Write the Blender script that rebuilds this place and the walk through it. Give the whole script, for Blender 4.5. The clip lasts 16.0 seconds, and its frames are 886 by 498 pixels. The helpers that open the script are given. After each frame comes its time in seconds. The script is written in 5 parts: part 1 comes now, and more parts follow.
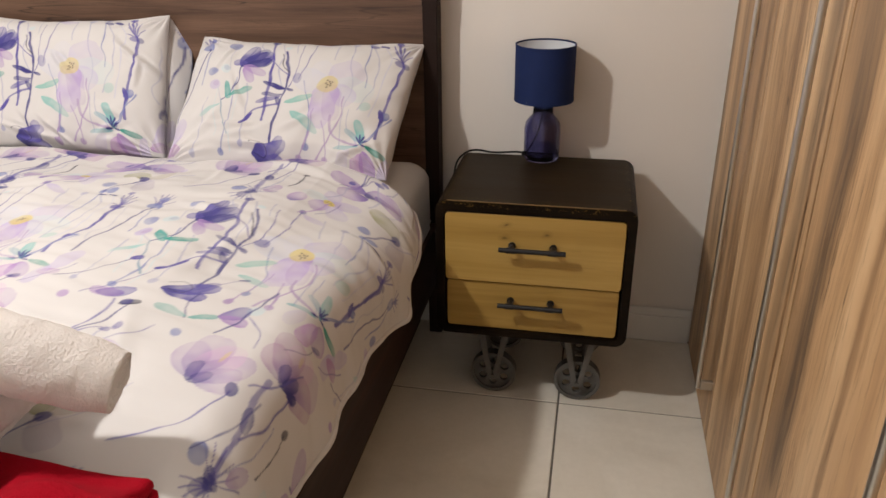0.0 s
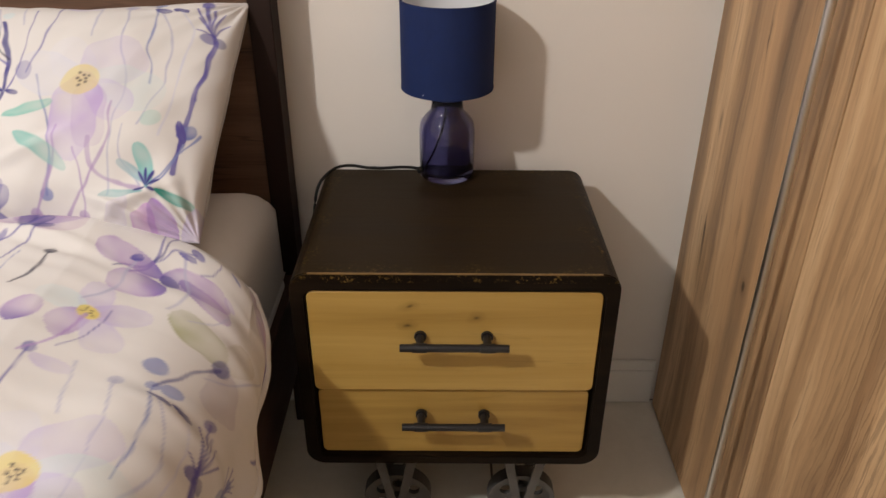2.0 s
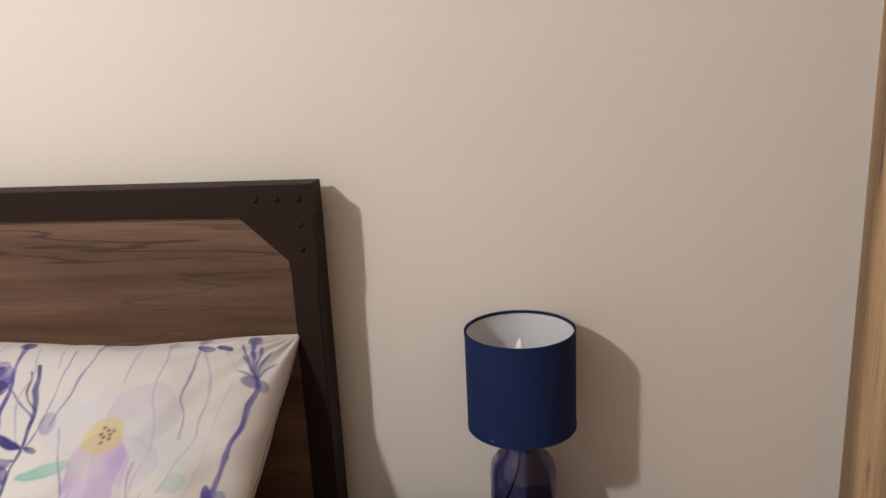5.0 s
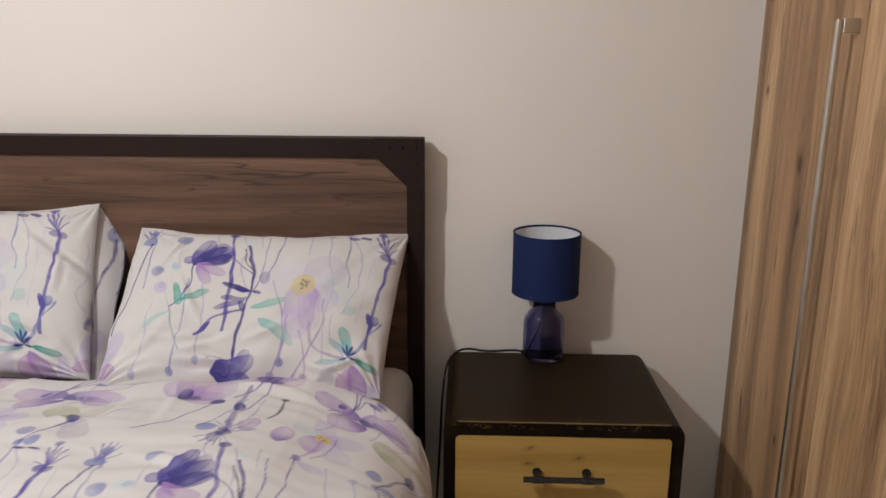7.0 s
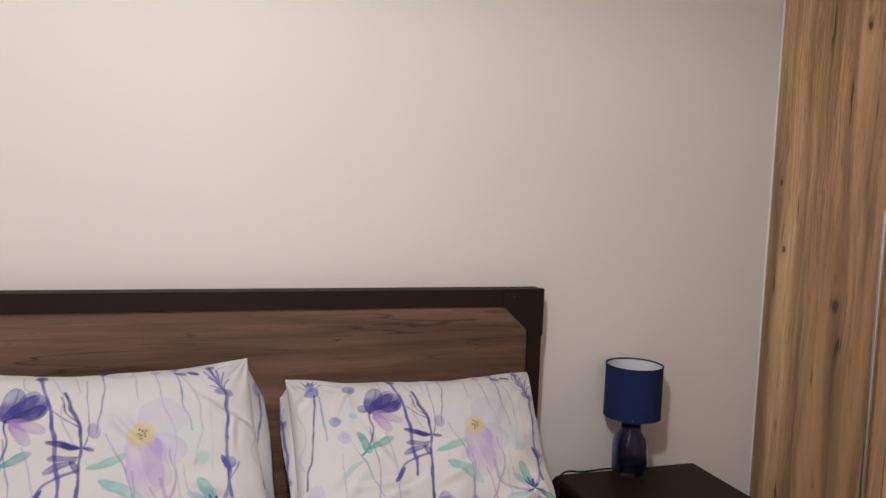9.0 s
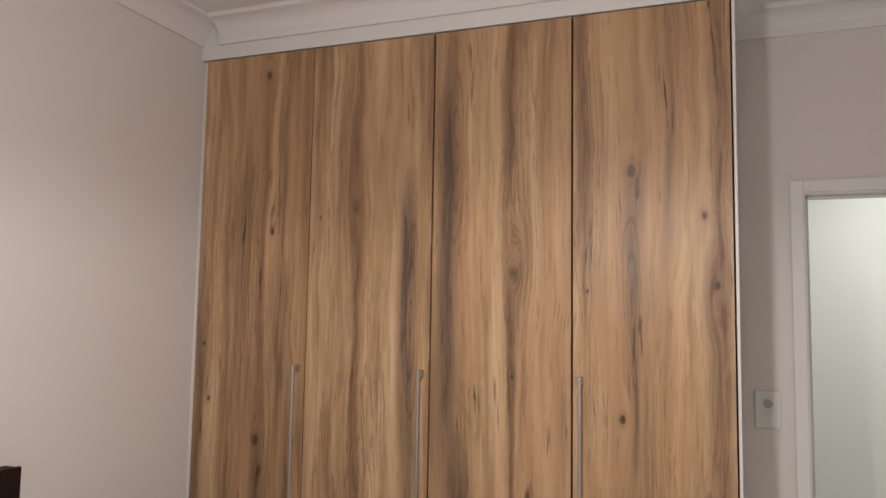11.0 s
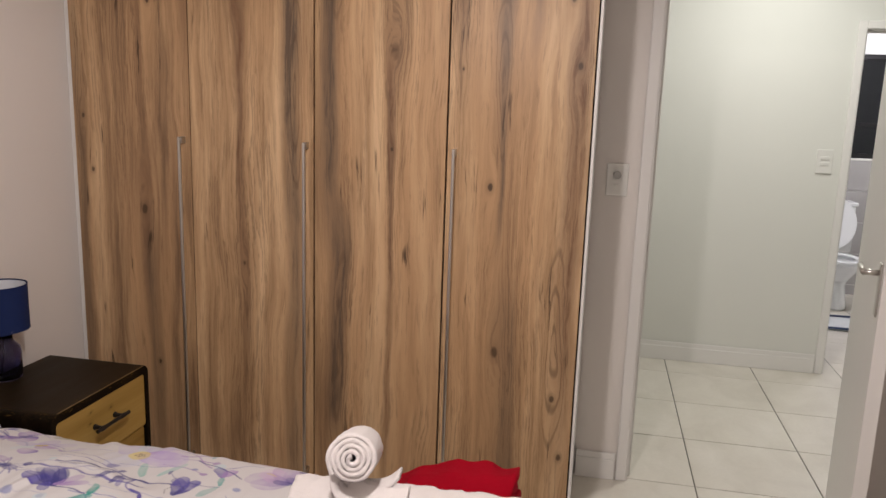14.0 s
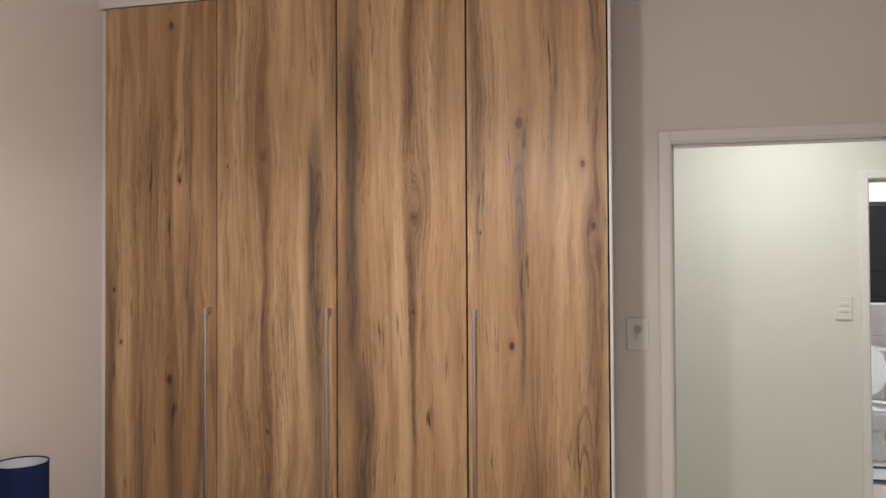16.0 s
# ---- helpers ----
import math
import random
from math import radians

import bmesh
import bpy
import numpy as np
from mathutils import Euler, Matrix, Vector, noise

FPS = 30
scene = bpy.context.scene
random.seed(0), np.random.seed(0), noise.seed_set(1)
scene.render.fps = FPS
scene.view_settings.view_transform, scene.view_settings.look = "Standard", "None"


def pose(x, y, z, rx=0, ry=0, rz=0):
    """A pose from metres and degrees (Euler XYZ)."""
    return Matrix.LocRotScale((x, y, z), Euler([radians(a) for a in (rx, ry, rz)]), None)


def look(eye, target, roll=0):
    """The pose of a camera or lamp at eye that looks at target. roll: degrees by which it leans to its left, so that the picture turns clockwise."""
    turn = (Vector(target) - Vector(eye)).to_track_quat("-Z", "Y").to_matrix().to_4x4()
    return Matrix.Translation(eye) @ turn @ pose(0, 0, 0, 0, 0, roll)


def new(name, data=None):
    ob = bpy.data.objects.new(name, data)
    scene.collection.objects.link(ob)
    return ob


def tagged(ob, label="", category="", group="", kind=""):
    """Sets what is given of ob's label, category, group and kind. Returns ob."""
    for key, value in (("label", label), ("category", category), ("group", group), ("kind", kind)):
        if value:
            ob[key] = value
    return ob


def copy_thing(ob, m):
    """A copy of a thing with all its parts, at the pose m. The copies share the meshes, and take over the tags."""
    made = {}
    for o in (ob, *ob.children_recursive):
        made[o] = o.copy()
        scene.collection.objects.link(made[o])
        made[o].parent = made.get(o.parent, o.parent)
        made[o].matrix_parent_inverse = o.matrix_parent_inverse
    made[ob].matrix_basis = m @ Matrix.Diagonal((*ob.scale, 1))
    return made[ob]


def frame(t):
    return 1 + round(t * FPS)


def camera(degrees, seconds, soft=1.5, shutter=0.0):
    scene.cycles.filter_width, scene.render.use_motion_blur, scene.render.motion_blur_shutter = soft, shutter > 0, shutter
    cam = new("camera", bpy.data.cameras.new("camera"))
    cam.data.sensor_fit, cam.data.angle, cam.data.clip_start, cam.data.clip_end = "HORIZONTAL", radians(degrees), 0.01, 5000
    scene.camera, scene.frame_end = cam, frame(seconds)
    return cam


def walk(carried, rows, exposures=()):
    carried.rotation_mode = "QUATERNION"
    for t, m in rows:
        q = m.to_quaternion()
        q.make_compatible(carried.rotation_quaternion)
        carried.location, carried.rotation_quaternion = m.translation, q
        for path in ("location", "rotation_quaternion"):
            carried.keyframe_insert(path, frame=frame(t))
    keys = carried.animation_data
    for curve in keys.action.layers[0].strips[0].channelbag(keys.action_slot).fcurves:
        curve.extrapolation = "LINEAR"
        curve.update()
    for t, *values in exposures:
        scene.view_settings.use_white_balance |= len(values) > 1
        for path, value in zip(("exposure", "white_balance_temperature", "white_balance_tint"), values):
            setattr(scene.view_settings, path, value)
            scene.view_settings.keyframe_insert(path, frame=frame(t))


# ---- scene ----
cam = camera(60.6, 16.0)
PATH = [
    (0, (0.098, 1.036, 1.294), (-0.264, 2.808, 0.439), -0.8),
    (0.5, (0.013, 1.099, 1.274), (-0.145, 2.933, 0.493), -0.7),
    (1, (0.018, 1.324, 1.25), (-0.06, 3.151, 0.441), -0.2),
    (1.5, (0.014, 1.556, 1.219), (-0.025, 3.333, 0.303), 0.0),
    (2, (-0.038, 1.8, 1.183), (-0.044, 3.539, 0.195), 0.2),
    (2.5, (-0.03, 2.036, 1.165), (-0.03, 3.765, 0.163), 0.2),
    (3, (0.028, 2.279, 1.256), (-0.043, 3.968, 0.188), -1.2),
    (3.5, (0.016, 2.315, 1.276), (-0.13, 4.069, 0.326), -0.4),
    (4, (-0.001, 2.268, 1.299), (-0.252, 4.125, 0.601), -2.0),
    (4.2, (0.025, 2.259, 1.302), (-0.306, 4.14, 0.709), -3.8),
    (6.3, (-0.11, 1.5, 1.324), (-0.163, 3.444, 0.856), 0.8),
    (6.5, (-0.131, 1.44, 1.316), (-0.169, 3.38, 0.828), 1.3),
    (7, (-0.226, 1.326, 1.328), (-0.29, 3.264, 0.836), 0.3),
    (7.5, (-0.434, 1.23, 1.33), (-0.553, 3.195, 0.978), -0.8),
    (8, (-0.692, 1.243, 1.355), (-0.833, 3.222, 1.102), -0.2),
    (8.5, (-0.991, 1.22, 1.37), (-0.904, 3.207, 1.158), 0.9),
    (9, (-1.216, 1.235, 1.421), (-0.61, 3.133, 1.246), 2.1),
    (9.5, (-1.387, 1.341, 1.458), (-0.263, 2.993, 1.386), 2.3),
    (10, (-1.56, 1.33, 1.516), (-0.039, 2.628, 1.551), 1.3),
    (10.2, (-1.653, 1.331, 1.549), (-0.006, 2.464, 1.61), 0.8),
    (12.3, (-2.019, 1.17, 1.582), (-0.086, 1.646, 1.775), 1.4),
    (12.5, (-2.026, 1.175, 1.585), (-0.086, 1.642, 1.719), 1.4),
    (13, (-2.069, 1.232, 1.578), (-0.112, 1.642, 1.554), 1.4),
    (13.5, (-2.062, 1.223, 1.573), (-0.115, 1.627, 1.358), 1.6),
    (14, (-2.074, 1.226, 1.548), (-0.15, 1.615, 1.167), 1.9),
    (14.5, (-2.074, 1.236, 1.53), (-0.174, 1.642, 1.056), 2.0),
    (15, (-2.087, 1.236, 1.546), (-0.168, 1.675, 1.199), 1.6),
    (15.5, (-2.096, 1.237, 1.563), (-0.157, 1.7, 1.402), 0.6),
    (16, (-2.105, 1.231, 1.557), (-0.156, 1.679, 1.591), -0.3),
]
EXPOSURE = [(0, 0.56, 6400, 10), (1.5, 0.68, 6400, 10), (2.3, 0.84, 6450, 10), (3.0, 1.00, 6450, 10), (3.5, 0.84, 6450, 10), (4.1, 0.62, 6450, 10), (6.5, 0.29, 6200, 10), (7.5, 0.16, 6100, 11), (8.5, 0.08, 6100, 12), (9.5, 0.10, 6150, 13), (10, 0.05, 6150, 14),
            (12.5, -0.02, 6450, 18), (13.5, 0.08, 6450, 18), (14.5, -0.05, 6450, 18), (16, 0.0, 6450, 17)]
walk(cam, [(t, look(eye, target, roll)) for t, eye, target, roll in PATH], EXPOSURE)

# ---- world and lights ----
world = bpy.data.worlds.new("night")
scene.world = world
world.use_nodes = True
world.node_tree.nodes["Background"].inputs[0].default_value = (0.02, 0.025, 0.04, 1)
world.node_tree.nodes["Background"].inputs[1].default_value = 0.05


def lamp_at(name, place, watts, colour, radius):
    data = bpy.data.lights.new(name, "POINT")
    data.energy, data.color, data.shadow_soft_size = watts, colour, radius
    ob = new(name, data)
    ob.location = place
    return ob


def disc_at(name, place, watts, colour, size):
    data = bpy.data.lights.new(name, "AREA")
    data.shape, data.size, data.energy, data.color = "DISK", size, watts, colour
    ob = new(name, data)
    ob.location = place
    return ob


def cone_at(name, place, watts, colour, radius):
    """Light into the whole half space below a fitting."""
    data = bpy.data.lights.new(name, "SPOT")
    data.energy, data.color, data.shadow_soft_size = watts, colour, radius
    data.spot_size, data.spot_blend = math.pi, 0.22
    ob = new(name, data)
    ob.location = place
    return ob


# one unseen bedroom lamp, placed by its shadows; about half upward, dimming upper walls
lamp_at("bedroom_light_side", (-1.27, 1.62, 2.12), 24, (1.0, 0.945, 0.870), 0.05)
cone_at("bedroom_light_lower", (-1.27, 1.62, 2.12), 26, (1.0, 0.945, 0.870), 0.05)
disc_at("bedroom_light_down", (-1.27, 1.62, 2.15), 6.0, (1.0, 0.945, 0.870), 0.14)
disc_at("hall_light", (1.85, 0.30, 2.62), 19, (0.97, 1.0, 0.90), 0.25)
lamp_at("bathroom_light", (3.9, -0.9, 2.40), 40, (0.96, 0.98, 1.0), 0.10)

# ---- plan ----
WALL_N, WALL_S, WALL_W = 3.175, -0.22, -2.66
WARD_X, WARD_Y0, WARD_TOP = 0.44, 1.257, 2.538
SEAMS = (3.148, 2.675, 2.204, 1.733, 1.259)
SLIT = (0.0022, 0.0020, 0.0032, 0.0032, 0.0022)
DOOR_X, HALL_X, CEIL = 1.0, 2.70, 2.69
OPEN_L, OPEN_R, OPEN_H = 1.020, 0.190, 2.018
BATH_L, BATH_R = -0.185, -0.96


# ---- materials ----
class Nodes:
    def __init__(self, name):
        self.mat = bpy.data.materials.new(name)
        self.mat.use_nodes = True
        self.tree = self.mat.node_tree
        self.bsdf = self.tree.nodes["Principled BSDF"]

    def add(self, kind, **values):
        node = self.tree.nodes.new(kind)
        for key, value in values.items():
            if key in node.inputs:
                node.inputs[key].default_value = value
        return node

    def link(self, a, b):
        self.tree.links.new(a, b)

    def coords(self, scale=(1, 1, 1), space="Object", rotation=(0, 0, 0), shift=False):
        tc = self.add("ShaderNodeTexCoord")
        mp = self.add("ShaderNodeMapping", Scale=scale, Rotation=rotation)
        self.link(tc.outputs[space], mp.inputs["Vector"])
        if shift:
            info = self.add("ShaderNodeObjectInfo")
            mul = self.add("ShaderNodeVectorMath")
            mul.operation = "SCALE"
            mul.inputs[0].default_value = (37.0, 19.0, 53.0)
            self.link(info.outputs["Random"], mul.inputs["Scale"])
            self.link(mul.outputs[0], mp.inputs["Location"])
        return mp.outputs[0]

    def noise(self, vec, scale, detail=4.0, rough=0.55, distortion=0.0):
        n = self.add("ShaderNodeTexNoise", Scale=scale, Detail=detail, Roughness=rough, Distortion=distortion)
        self.link(vec, n.inputs["Vector"])
        return n.outputs["Fac"]

    def ramp(self, fac, stops):
        r = self.add("ShaderNodeValToRGB")
        el = r.color_ramp.elements
        while len(el) < len(stops):
            el.new(0.5)
        for e, (p, c) in zip(el, stops):
            e.position, e.color = p, (*c, 1)
        self.link(fac, r.inputs[0])
        return r.outputs[0]

    def mix(self, fac, a, b, mode="MIX"):
        m = self.add("ShaderNodeMix")
        m.data_type, m.blend_type = "RGBA", mode
        for sock, v in ((m.inputs[0], fac), (m.inputs[6], a), (m.inputs[7], b)):
            if isinstance(v, (int, float)):
                sock.default_value = v
            elif isinstance(v, tuple):
                sock.default_value = (*v, 1)
            else:
                self.link(v, sock)
        return m.outputs[2]

    def math(self, op, a, b=0.0):
        m = self.add("ShaderNodeMath")
        m.operation = op
        for sock, v in ((m.inputs[0], a), (m.inputs[1], b)):
            if isinstance(v, (int, float)):
                sock.default_value = v
            else:
                self.link(v, sock)
        return m.outputs[0]

    def bump(self, height, strength=0.2, distance=0.002):
        b = self.add("ShaderNodeBump", Strength=strength, Distance=distance)
        self.link(height, b.inputs["Height"])
        self.link(b.outputs[0], self.bsdf.inputs["Normal"])

    def done(self, colour=None, rough=0.5, metal=0.0, spec=0.5):
        if isinstance(colour, tuple):
            self.bsdf.inputs["Base Color"].default_value = (*colour, 1)
        elif colour is not None:
            self.link(colour, self.bsdf.inputs["Base Color"])
        if isinstance(rough, (int, float)):
            self.bsdf.inputs["Roughness"].default_value = rough
        else:
            self.link(rough, self.bsdf.inputs["Roughness"])
        self.bsdf.inputs["Metallic"].default_value = metal
        self.bsdf.inputs["Specular IOR Level"].default_value = spec
        return self.mat


def paint(name, colour, rough=0.6, bump=0.12, vary=0.06):
    n = Nodes(name)
    v = n.coords()
    big = n.noise(v, 1.3, 3)
    fine = n.noise(v, 190, 3, 0.6)
    dark = tuple(c * (1 - vary) for c in colour)
    col = n.mix(big, dark, colour)
    n.bump(fine, bump, 0.001)
    return n.done(col, rough, 0, 0.35)


def plain(name, colour, rough=0.5, metal=0.0, grain=120.0, vary=0.18, bump=0.1, spec=0.5):
    n = Nodes(name)
    v = n.coords()
    a = n.noise(v, grain, 3)
    b = n.noise(v, grain / 14, 3)
    f = n.math("MULTIPLY", n.math("ADD", a, b), 0.5)
    dark = tuple(c * (1 - vary) for c in colour)
    light = tuple(min(1, c * (1 + vary)) for c in colour)
    col = n.mix(f, dark, light)
    n.bump(a, bump, 0.0006)
    r = n.math("ADD", n.math("MULTIPLY", b, 0.2), rough - 0.1)
    return n.done(col, r, metal, spec)


def wood(name, tones, along="z", stretch=0.07, scale=9.0, streak=0.5, rough=0.45, bump=0.12, knots=None, spec=0.4, cracks=False):
    """Wood whose grain runs along one axis, in four tones from dark to light, with fine dark pores and, where asked, knots."""
    n = Nodes(name)
    sq = {"x": (stretch, 1, 1), "y": (1, stretch, 1), "z": (1, 1, stretch)}[along]
    v = n.coords(sq, shift=True)
    wide = n.noise(v, scale, 5, 0.6, 1.2)
    mid = n.noise(v, scale * 4.0, 6, 0.62, 0.7)
    pore_v = n.coords(tuple(s * (0.35 if s < 1 else 1.0) for s in sq), shift=True)
    pore = n.noise(pore_v, scale * 26, 3, 0.6)
    f = n.math("ADD", n.math("MULTIPLY", wide, 0.62), n.math("MULTIPLY", mid, 0.38))
    d, a, b, c = tones
    col = n.ramp(f, [(0.33, d), (0.44, a), (0.54, b), (0.68, c)])
    lines = n.ramp(n.noise(v, scale * 9, 4, 0.7, 0.6), [(0.30, (1, 1, 1)), (0.38, (0, 0, 0))])
    col = n.mix(n.math("MULTIPLY", lines, streak), col, tuple(x * 0.45 for x in d))
    bands = n.ramp(n.noise(n.coords(tuple(q * (0.5 if q < 1 else 1.0) for q in sq), shift=True), scale * 1.1, 3, 0.5, 1.6), [(0.34, (1, 1, 1)), (0.50, (0, 0, 0))])
    col = n.mix(n.math("MULTIPLY", bands, streak), col, tuple(0.55 * x + 0.45 * y for x, y in zip(d, a)))
    if cracks:
        crack_v = n.coords((0.38, 1, 7.0), shift=True)
        wavy = n.noise(crack_v, 2.6, 3, 0.5, 0.0)
        thin = n.ramp(n.math("ABSOLUTE", n.math("SUBTRACT", wavy, 0.5)), [(0.003, (1, 1, 1)), (0.011, (0, 0, 0))])
        where = n.ramp(n.noise(n.coords((1, 1, 3), shift=True), 2.6, 2, 0.5), [(0.40, (0, 0, 0)), (0.52, (1, 1, 1))])
        col = n.mix(n.math("MULTIPLY", n.math("MULTIPLY", thin, where), 0.65), col, tuple(x * 0.25 for x in d))
    dots = n.ramp(pore, [(0.40, (1, 1, 1)), (0.47, (0, 0, 0))])
    col = n.mix(n.math("MULTIPLY", dots, streak * 0.45), col, d)
    if knots:
        kv = n.coords((1, 1, 1), shift=True)
        wob = n.add("ShaderNodeTexNoise", Scale=14.0, Detail=2.0)
        n.link(kv, wob.inputs["Vector"])
        off = n.add("ShaderNodeMix")
        off.data_type = "VECTOR"
        off.inputs[0].default_value = 0.035
        n.link(kv, off.inputs[4])
        n.link(wob.outputs["Color"], off.inputs[5])
        axes = n.add("ShaderNodeSeparateXYZ")
        n.link(off.outputs[1], axes.inputs[0])
        flat = n.add("ShaderNodeCombineXYZ")
        n.link(axes.outputs[0], flat.inputs[0])
        n.link(n.math("MULTIPLY", axes.outputs[2], 1.7), flat.inputs[1])
        vor = n.add("ShaderNodeTexVoronoi", Scale=knots)
        vor.voronoi_dimensions = "2D"
        n.link(flat.outputs[0], vor.inputs["Vector"])
        core = n.ramp(vor.outputs["Distance"], [(0.012, (0.8, 0.8, 0.8)), (0.026, (0.45, 0.45, 0.45)), (0.045, (0.24, 0.24, 0.24)), (0.12, (0, 0, 0))])
        sep = n.add("ShaderNodeSeparateColor")
        n.link(vor.outputs["Color"], sep.inputs[0])
        some = n.math("GREATER_THAN", sep.outputs[0], 0.60)
        col = n.mix(n.math("MULTIPLY", core, some), col, tuple(x * 0.35 for x in d))
    n.bump(mid, bump, 0.0012)
    r = n.math("ADD", n.math("MULTIPLY", mid, 0.18), rough - 0.09)
    return n.done(col, r, 0, spec)


# knots of the wardrobe doors: y, z, half width, depth of tone
KNOTS = ((2.864, 2.455, 0.010, 0.75), (2.828, 1.867, 0.007, 0.85), (3.107, 1.457, 0.006, 0.8), (3.077, 1.259, 0.006, 0.8), (2.870, 1.122, 0.012, 0.8), (2.630, 1.913, 0.004, 0.7), (2.487, 1.950, 0.014, 0.35),
         (1.918, 1.718, 0.013, 0.35), (1.551, 2.025, 0.014, 0.7), (1.340, 1.880, 0.008, 0.8), (1.307, 1.673, 0.008, 0.8), (1.580, 1.272, 0.009, 0.9), (1.685, 1.656, 0.004, 0.8), (1.924, 1.383, 0.004, 0.8),
         (2.830, 0.531, 0.006, 0.85), (1.541, 0.697, 0.013, 0.75), (1.333, 0.547, 0.008, 0.8), (1.298, 0.334, 0.008, 0.8), (2.473, 0.945, 0.005, 0.7))
# darker heartwood bands: y, half width, z of the middle, half height, grey or red, depth of tone
BANDS = ((2.479, 0.020, 1.50, 1.5, "red", 0.55), (2.290, 0.046, 1.55, 0.65, "grey", 0.75), (2.285, 0.040, 0.60, 0.7, "grey", 0.5), (2.140, 0.042, 1.75, 0.85, "grey", 0.8), (2.110, 0.050, 0.75, 0.55, "grey", 0.75),
         (1.925, 0.016, 1.00, 1.1, "red", 0.6), (1.930, 0.024, 2.35, 0.45, "red", 0.6), (1.545, 0.020, 1.55, 0.6, "grey", 0.6), (1.300, 0.046, 1.60, 1.6, "red", 0.6), (1.700, 0.030, 2.25, 0.6, "red", 0.5),
         (2.866, 0.018, 1.60, 1.2, "red", 0.5), (2.850, 0.034, 0.60, 0.6, "grey", 0.45), (3.120, 0.030, 1.00, 1.2, "grey", 0.4), (2.700, 0.026, 2.20, 0.7, "red", 0.45), (1.500, 0.055, 0.50, 0.6, "grey", 0.45))
# long eyes of nested growth rings: y, z of the middle, half width, half height
EYES = ((2.105, 0.62, 0.034, 0.46), (2.110, 2.10, 0.030, 0.32), (2.272, 1.56, 0.030, 0.34), (1.330, 0.72, 0.034, 0.36), (1.548, 1.62, 0.022, 0.30))


def laminate():
    """Oak-print laminate with upright grain that bends round its knots; y across the doors, z up."""
    n = Nodes("oak_laminate")
    axes = n.add("ShaderNodeSeparateXYZ")
    n.link(n.coords(), axes.inputs[0])
    z = axes.outputs[2]
    sway = n.math("MULTIPLY", n.math("SUBTRACT", n.noise(n.coords((1, 3.0, 1.6)), 1.0, 2, 0.5), 0.5), 0.075)
    jit = n.math("MULTIPLY", n.math("SUBTRACT", n.noise(n.coords((1, 1, 0.5)), 60, 2, 0.5), 0.5), 0.007)
    y = n.math("ADD", axes.outputs[1], n.math("ADD", sway, jit))
    steady = n.math("ADD", axes.outputs[1], jit)

    def point(a, b):
        c = n.add("ShaderNodeCombineXYZ")
        n.link(a, c.inputs[0])
        n.link(b, c.inputs[1])
        return c.outputs[0]

    def vector(op, a, b):
        m = n.add("ShaderNodeVectorMath")
        m.operation = op
        n.link(a, m.inputs[0])
        if b is not None:
            m.inputs[1].default_value = b
        return m

    def fade(value, lo, hi, top):
        m = n.add("ShaderNodeMapRange")
        m.interpolation_type = "SMOOTHSTEP"
        for k, v in enumerate((lo, hi, top, 0.0)):
            m.inputs[k + 1].default_value = v
        n.link(value, m.inputs[0])
        return m.outputs[0]

    place = point(steady, z)
    bend, dark = None, None
    for ky, kz, size, deep in KNOTS:
        size = size * 1.25
        away = vector("SUBTRACT", place, (ky - WARD_Y0, kz, 0)).outputs[0]
        far = vector("LENGTH", vector("MULTIPLY", away, (1 / size, 0.62 / size, 0)).outputs[0], None).outputs["Value"]
        side = n.add("ShaderNodeSeparateXYZ")
        n.link(away, side.inputs[0])
        wide = vector("LENGTH", vector("MULTIPLY", away, (1 / size, 0.16 / size, 0)).outputs[0], None).outputs["Value"]
        push = n.math("MULTIPLY", side.outputs[0], fade(wide, 0.0, 5.0, 0.85))
        bend = push if bend is None else n.math("ADD", bend, push)
        spot = n.math("MAXIMUM", fade(far, 0.45, 1.15, deep), fade(far, 0.8, 2.2, deep * 0.26))
        dark = spot if dark is None else n.math("MAXIMUM", dark, spot)
    across = n.math("SUBTRACT", y, bend)
    info = n.add("ShaderNodeObjectInfo")
    board = n.math("MULTIPLY", info.outputs["Random"], 41.0)

    def grain(stretch):
        c = n.add("ShaderNodeCombineXYZ")
        n.link(across, c.inputs[0])
        n.link(n.math("MULTIPLY", z, stretch), c.inputs[1])
        n.link(board, c.inputs[2])
        return c.outputs[0]

    long, short = grain(0.05), grain(0.11)
    wide = n.noise(long, 7.5, 4, 0.6, 0.5)
    mid = n.noise(long, 34, 5, 0.65, 0.4)
    f = n.math("ADD", n.math("MULTIPLY", wide, 0.60), n.math("MULTIPLY", mid, 0.40))
    col = n.ramp(f, [(0.32, (0.115, 0.067, 0.037)), (0.41, (0.275, 0.165, 0.088)), (0.50, (0.450, 0.283, 0.150)), (0.63, (0.665, 0.460, 0.268))])
    tone = n.noise(short, 5.0, 2, 0.5, 0.4)
    col = n.mix(n.ramp(tone, [(0.46, (0, 0, 0)), (0.62, (0.5, 0.5, 0.5))]), col, (0.52, 0.312, 0.160))
    streaks = n.noise(long, 110, 4, 0.7, 0.3)
    for by, half, middle, tall, kind, deep in BANDS:
        off = n.math("ABSOLUTE", n.math("SUBTRACT", across, by - WARD_Y0))
        up = n.math("ABSOLUTE", n.math("SUBTRACT", z, middle))
        mask = n.math("MULTIPLY", fade(off, half * 0.15, half * 1.15, min(1.0, deep * 1.35)), fade(up, tall * 0.45, tall, 1.0))
        mask = n.math("MULTIPLY", mask, n.math("ADD", n.math("MULTIPLY", n.math("ADD", mid, streaks), 1.9), -1.05))
        col = n.mix(mask, col, (0.128, 0.086, 0.056) if kind == "grey" else (0.180, 0.094, 0.049))
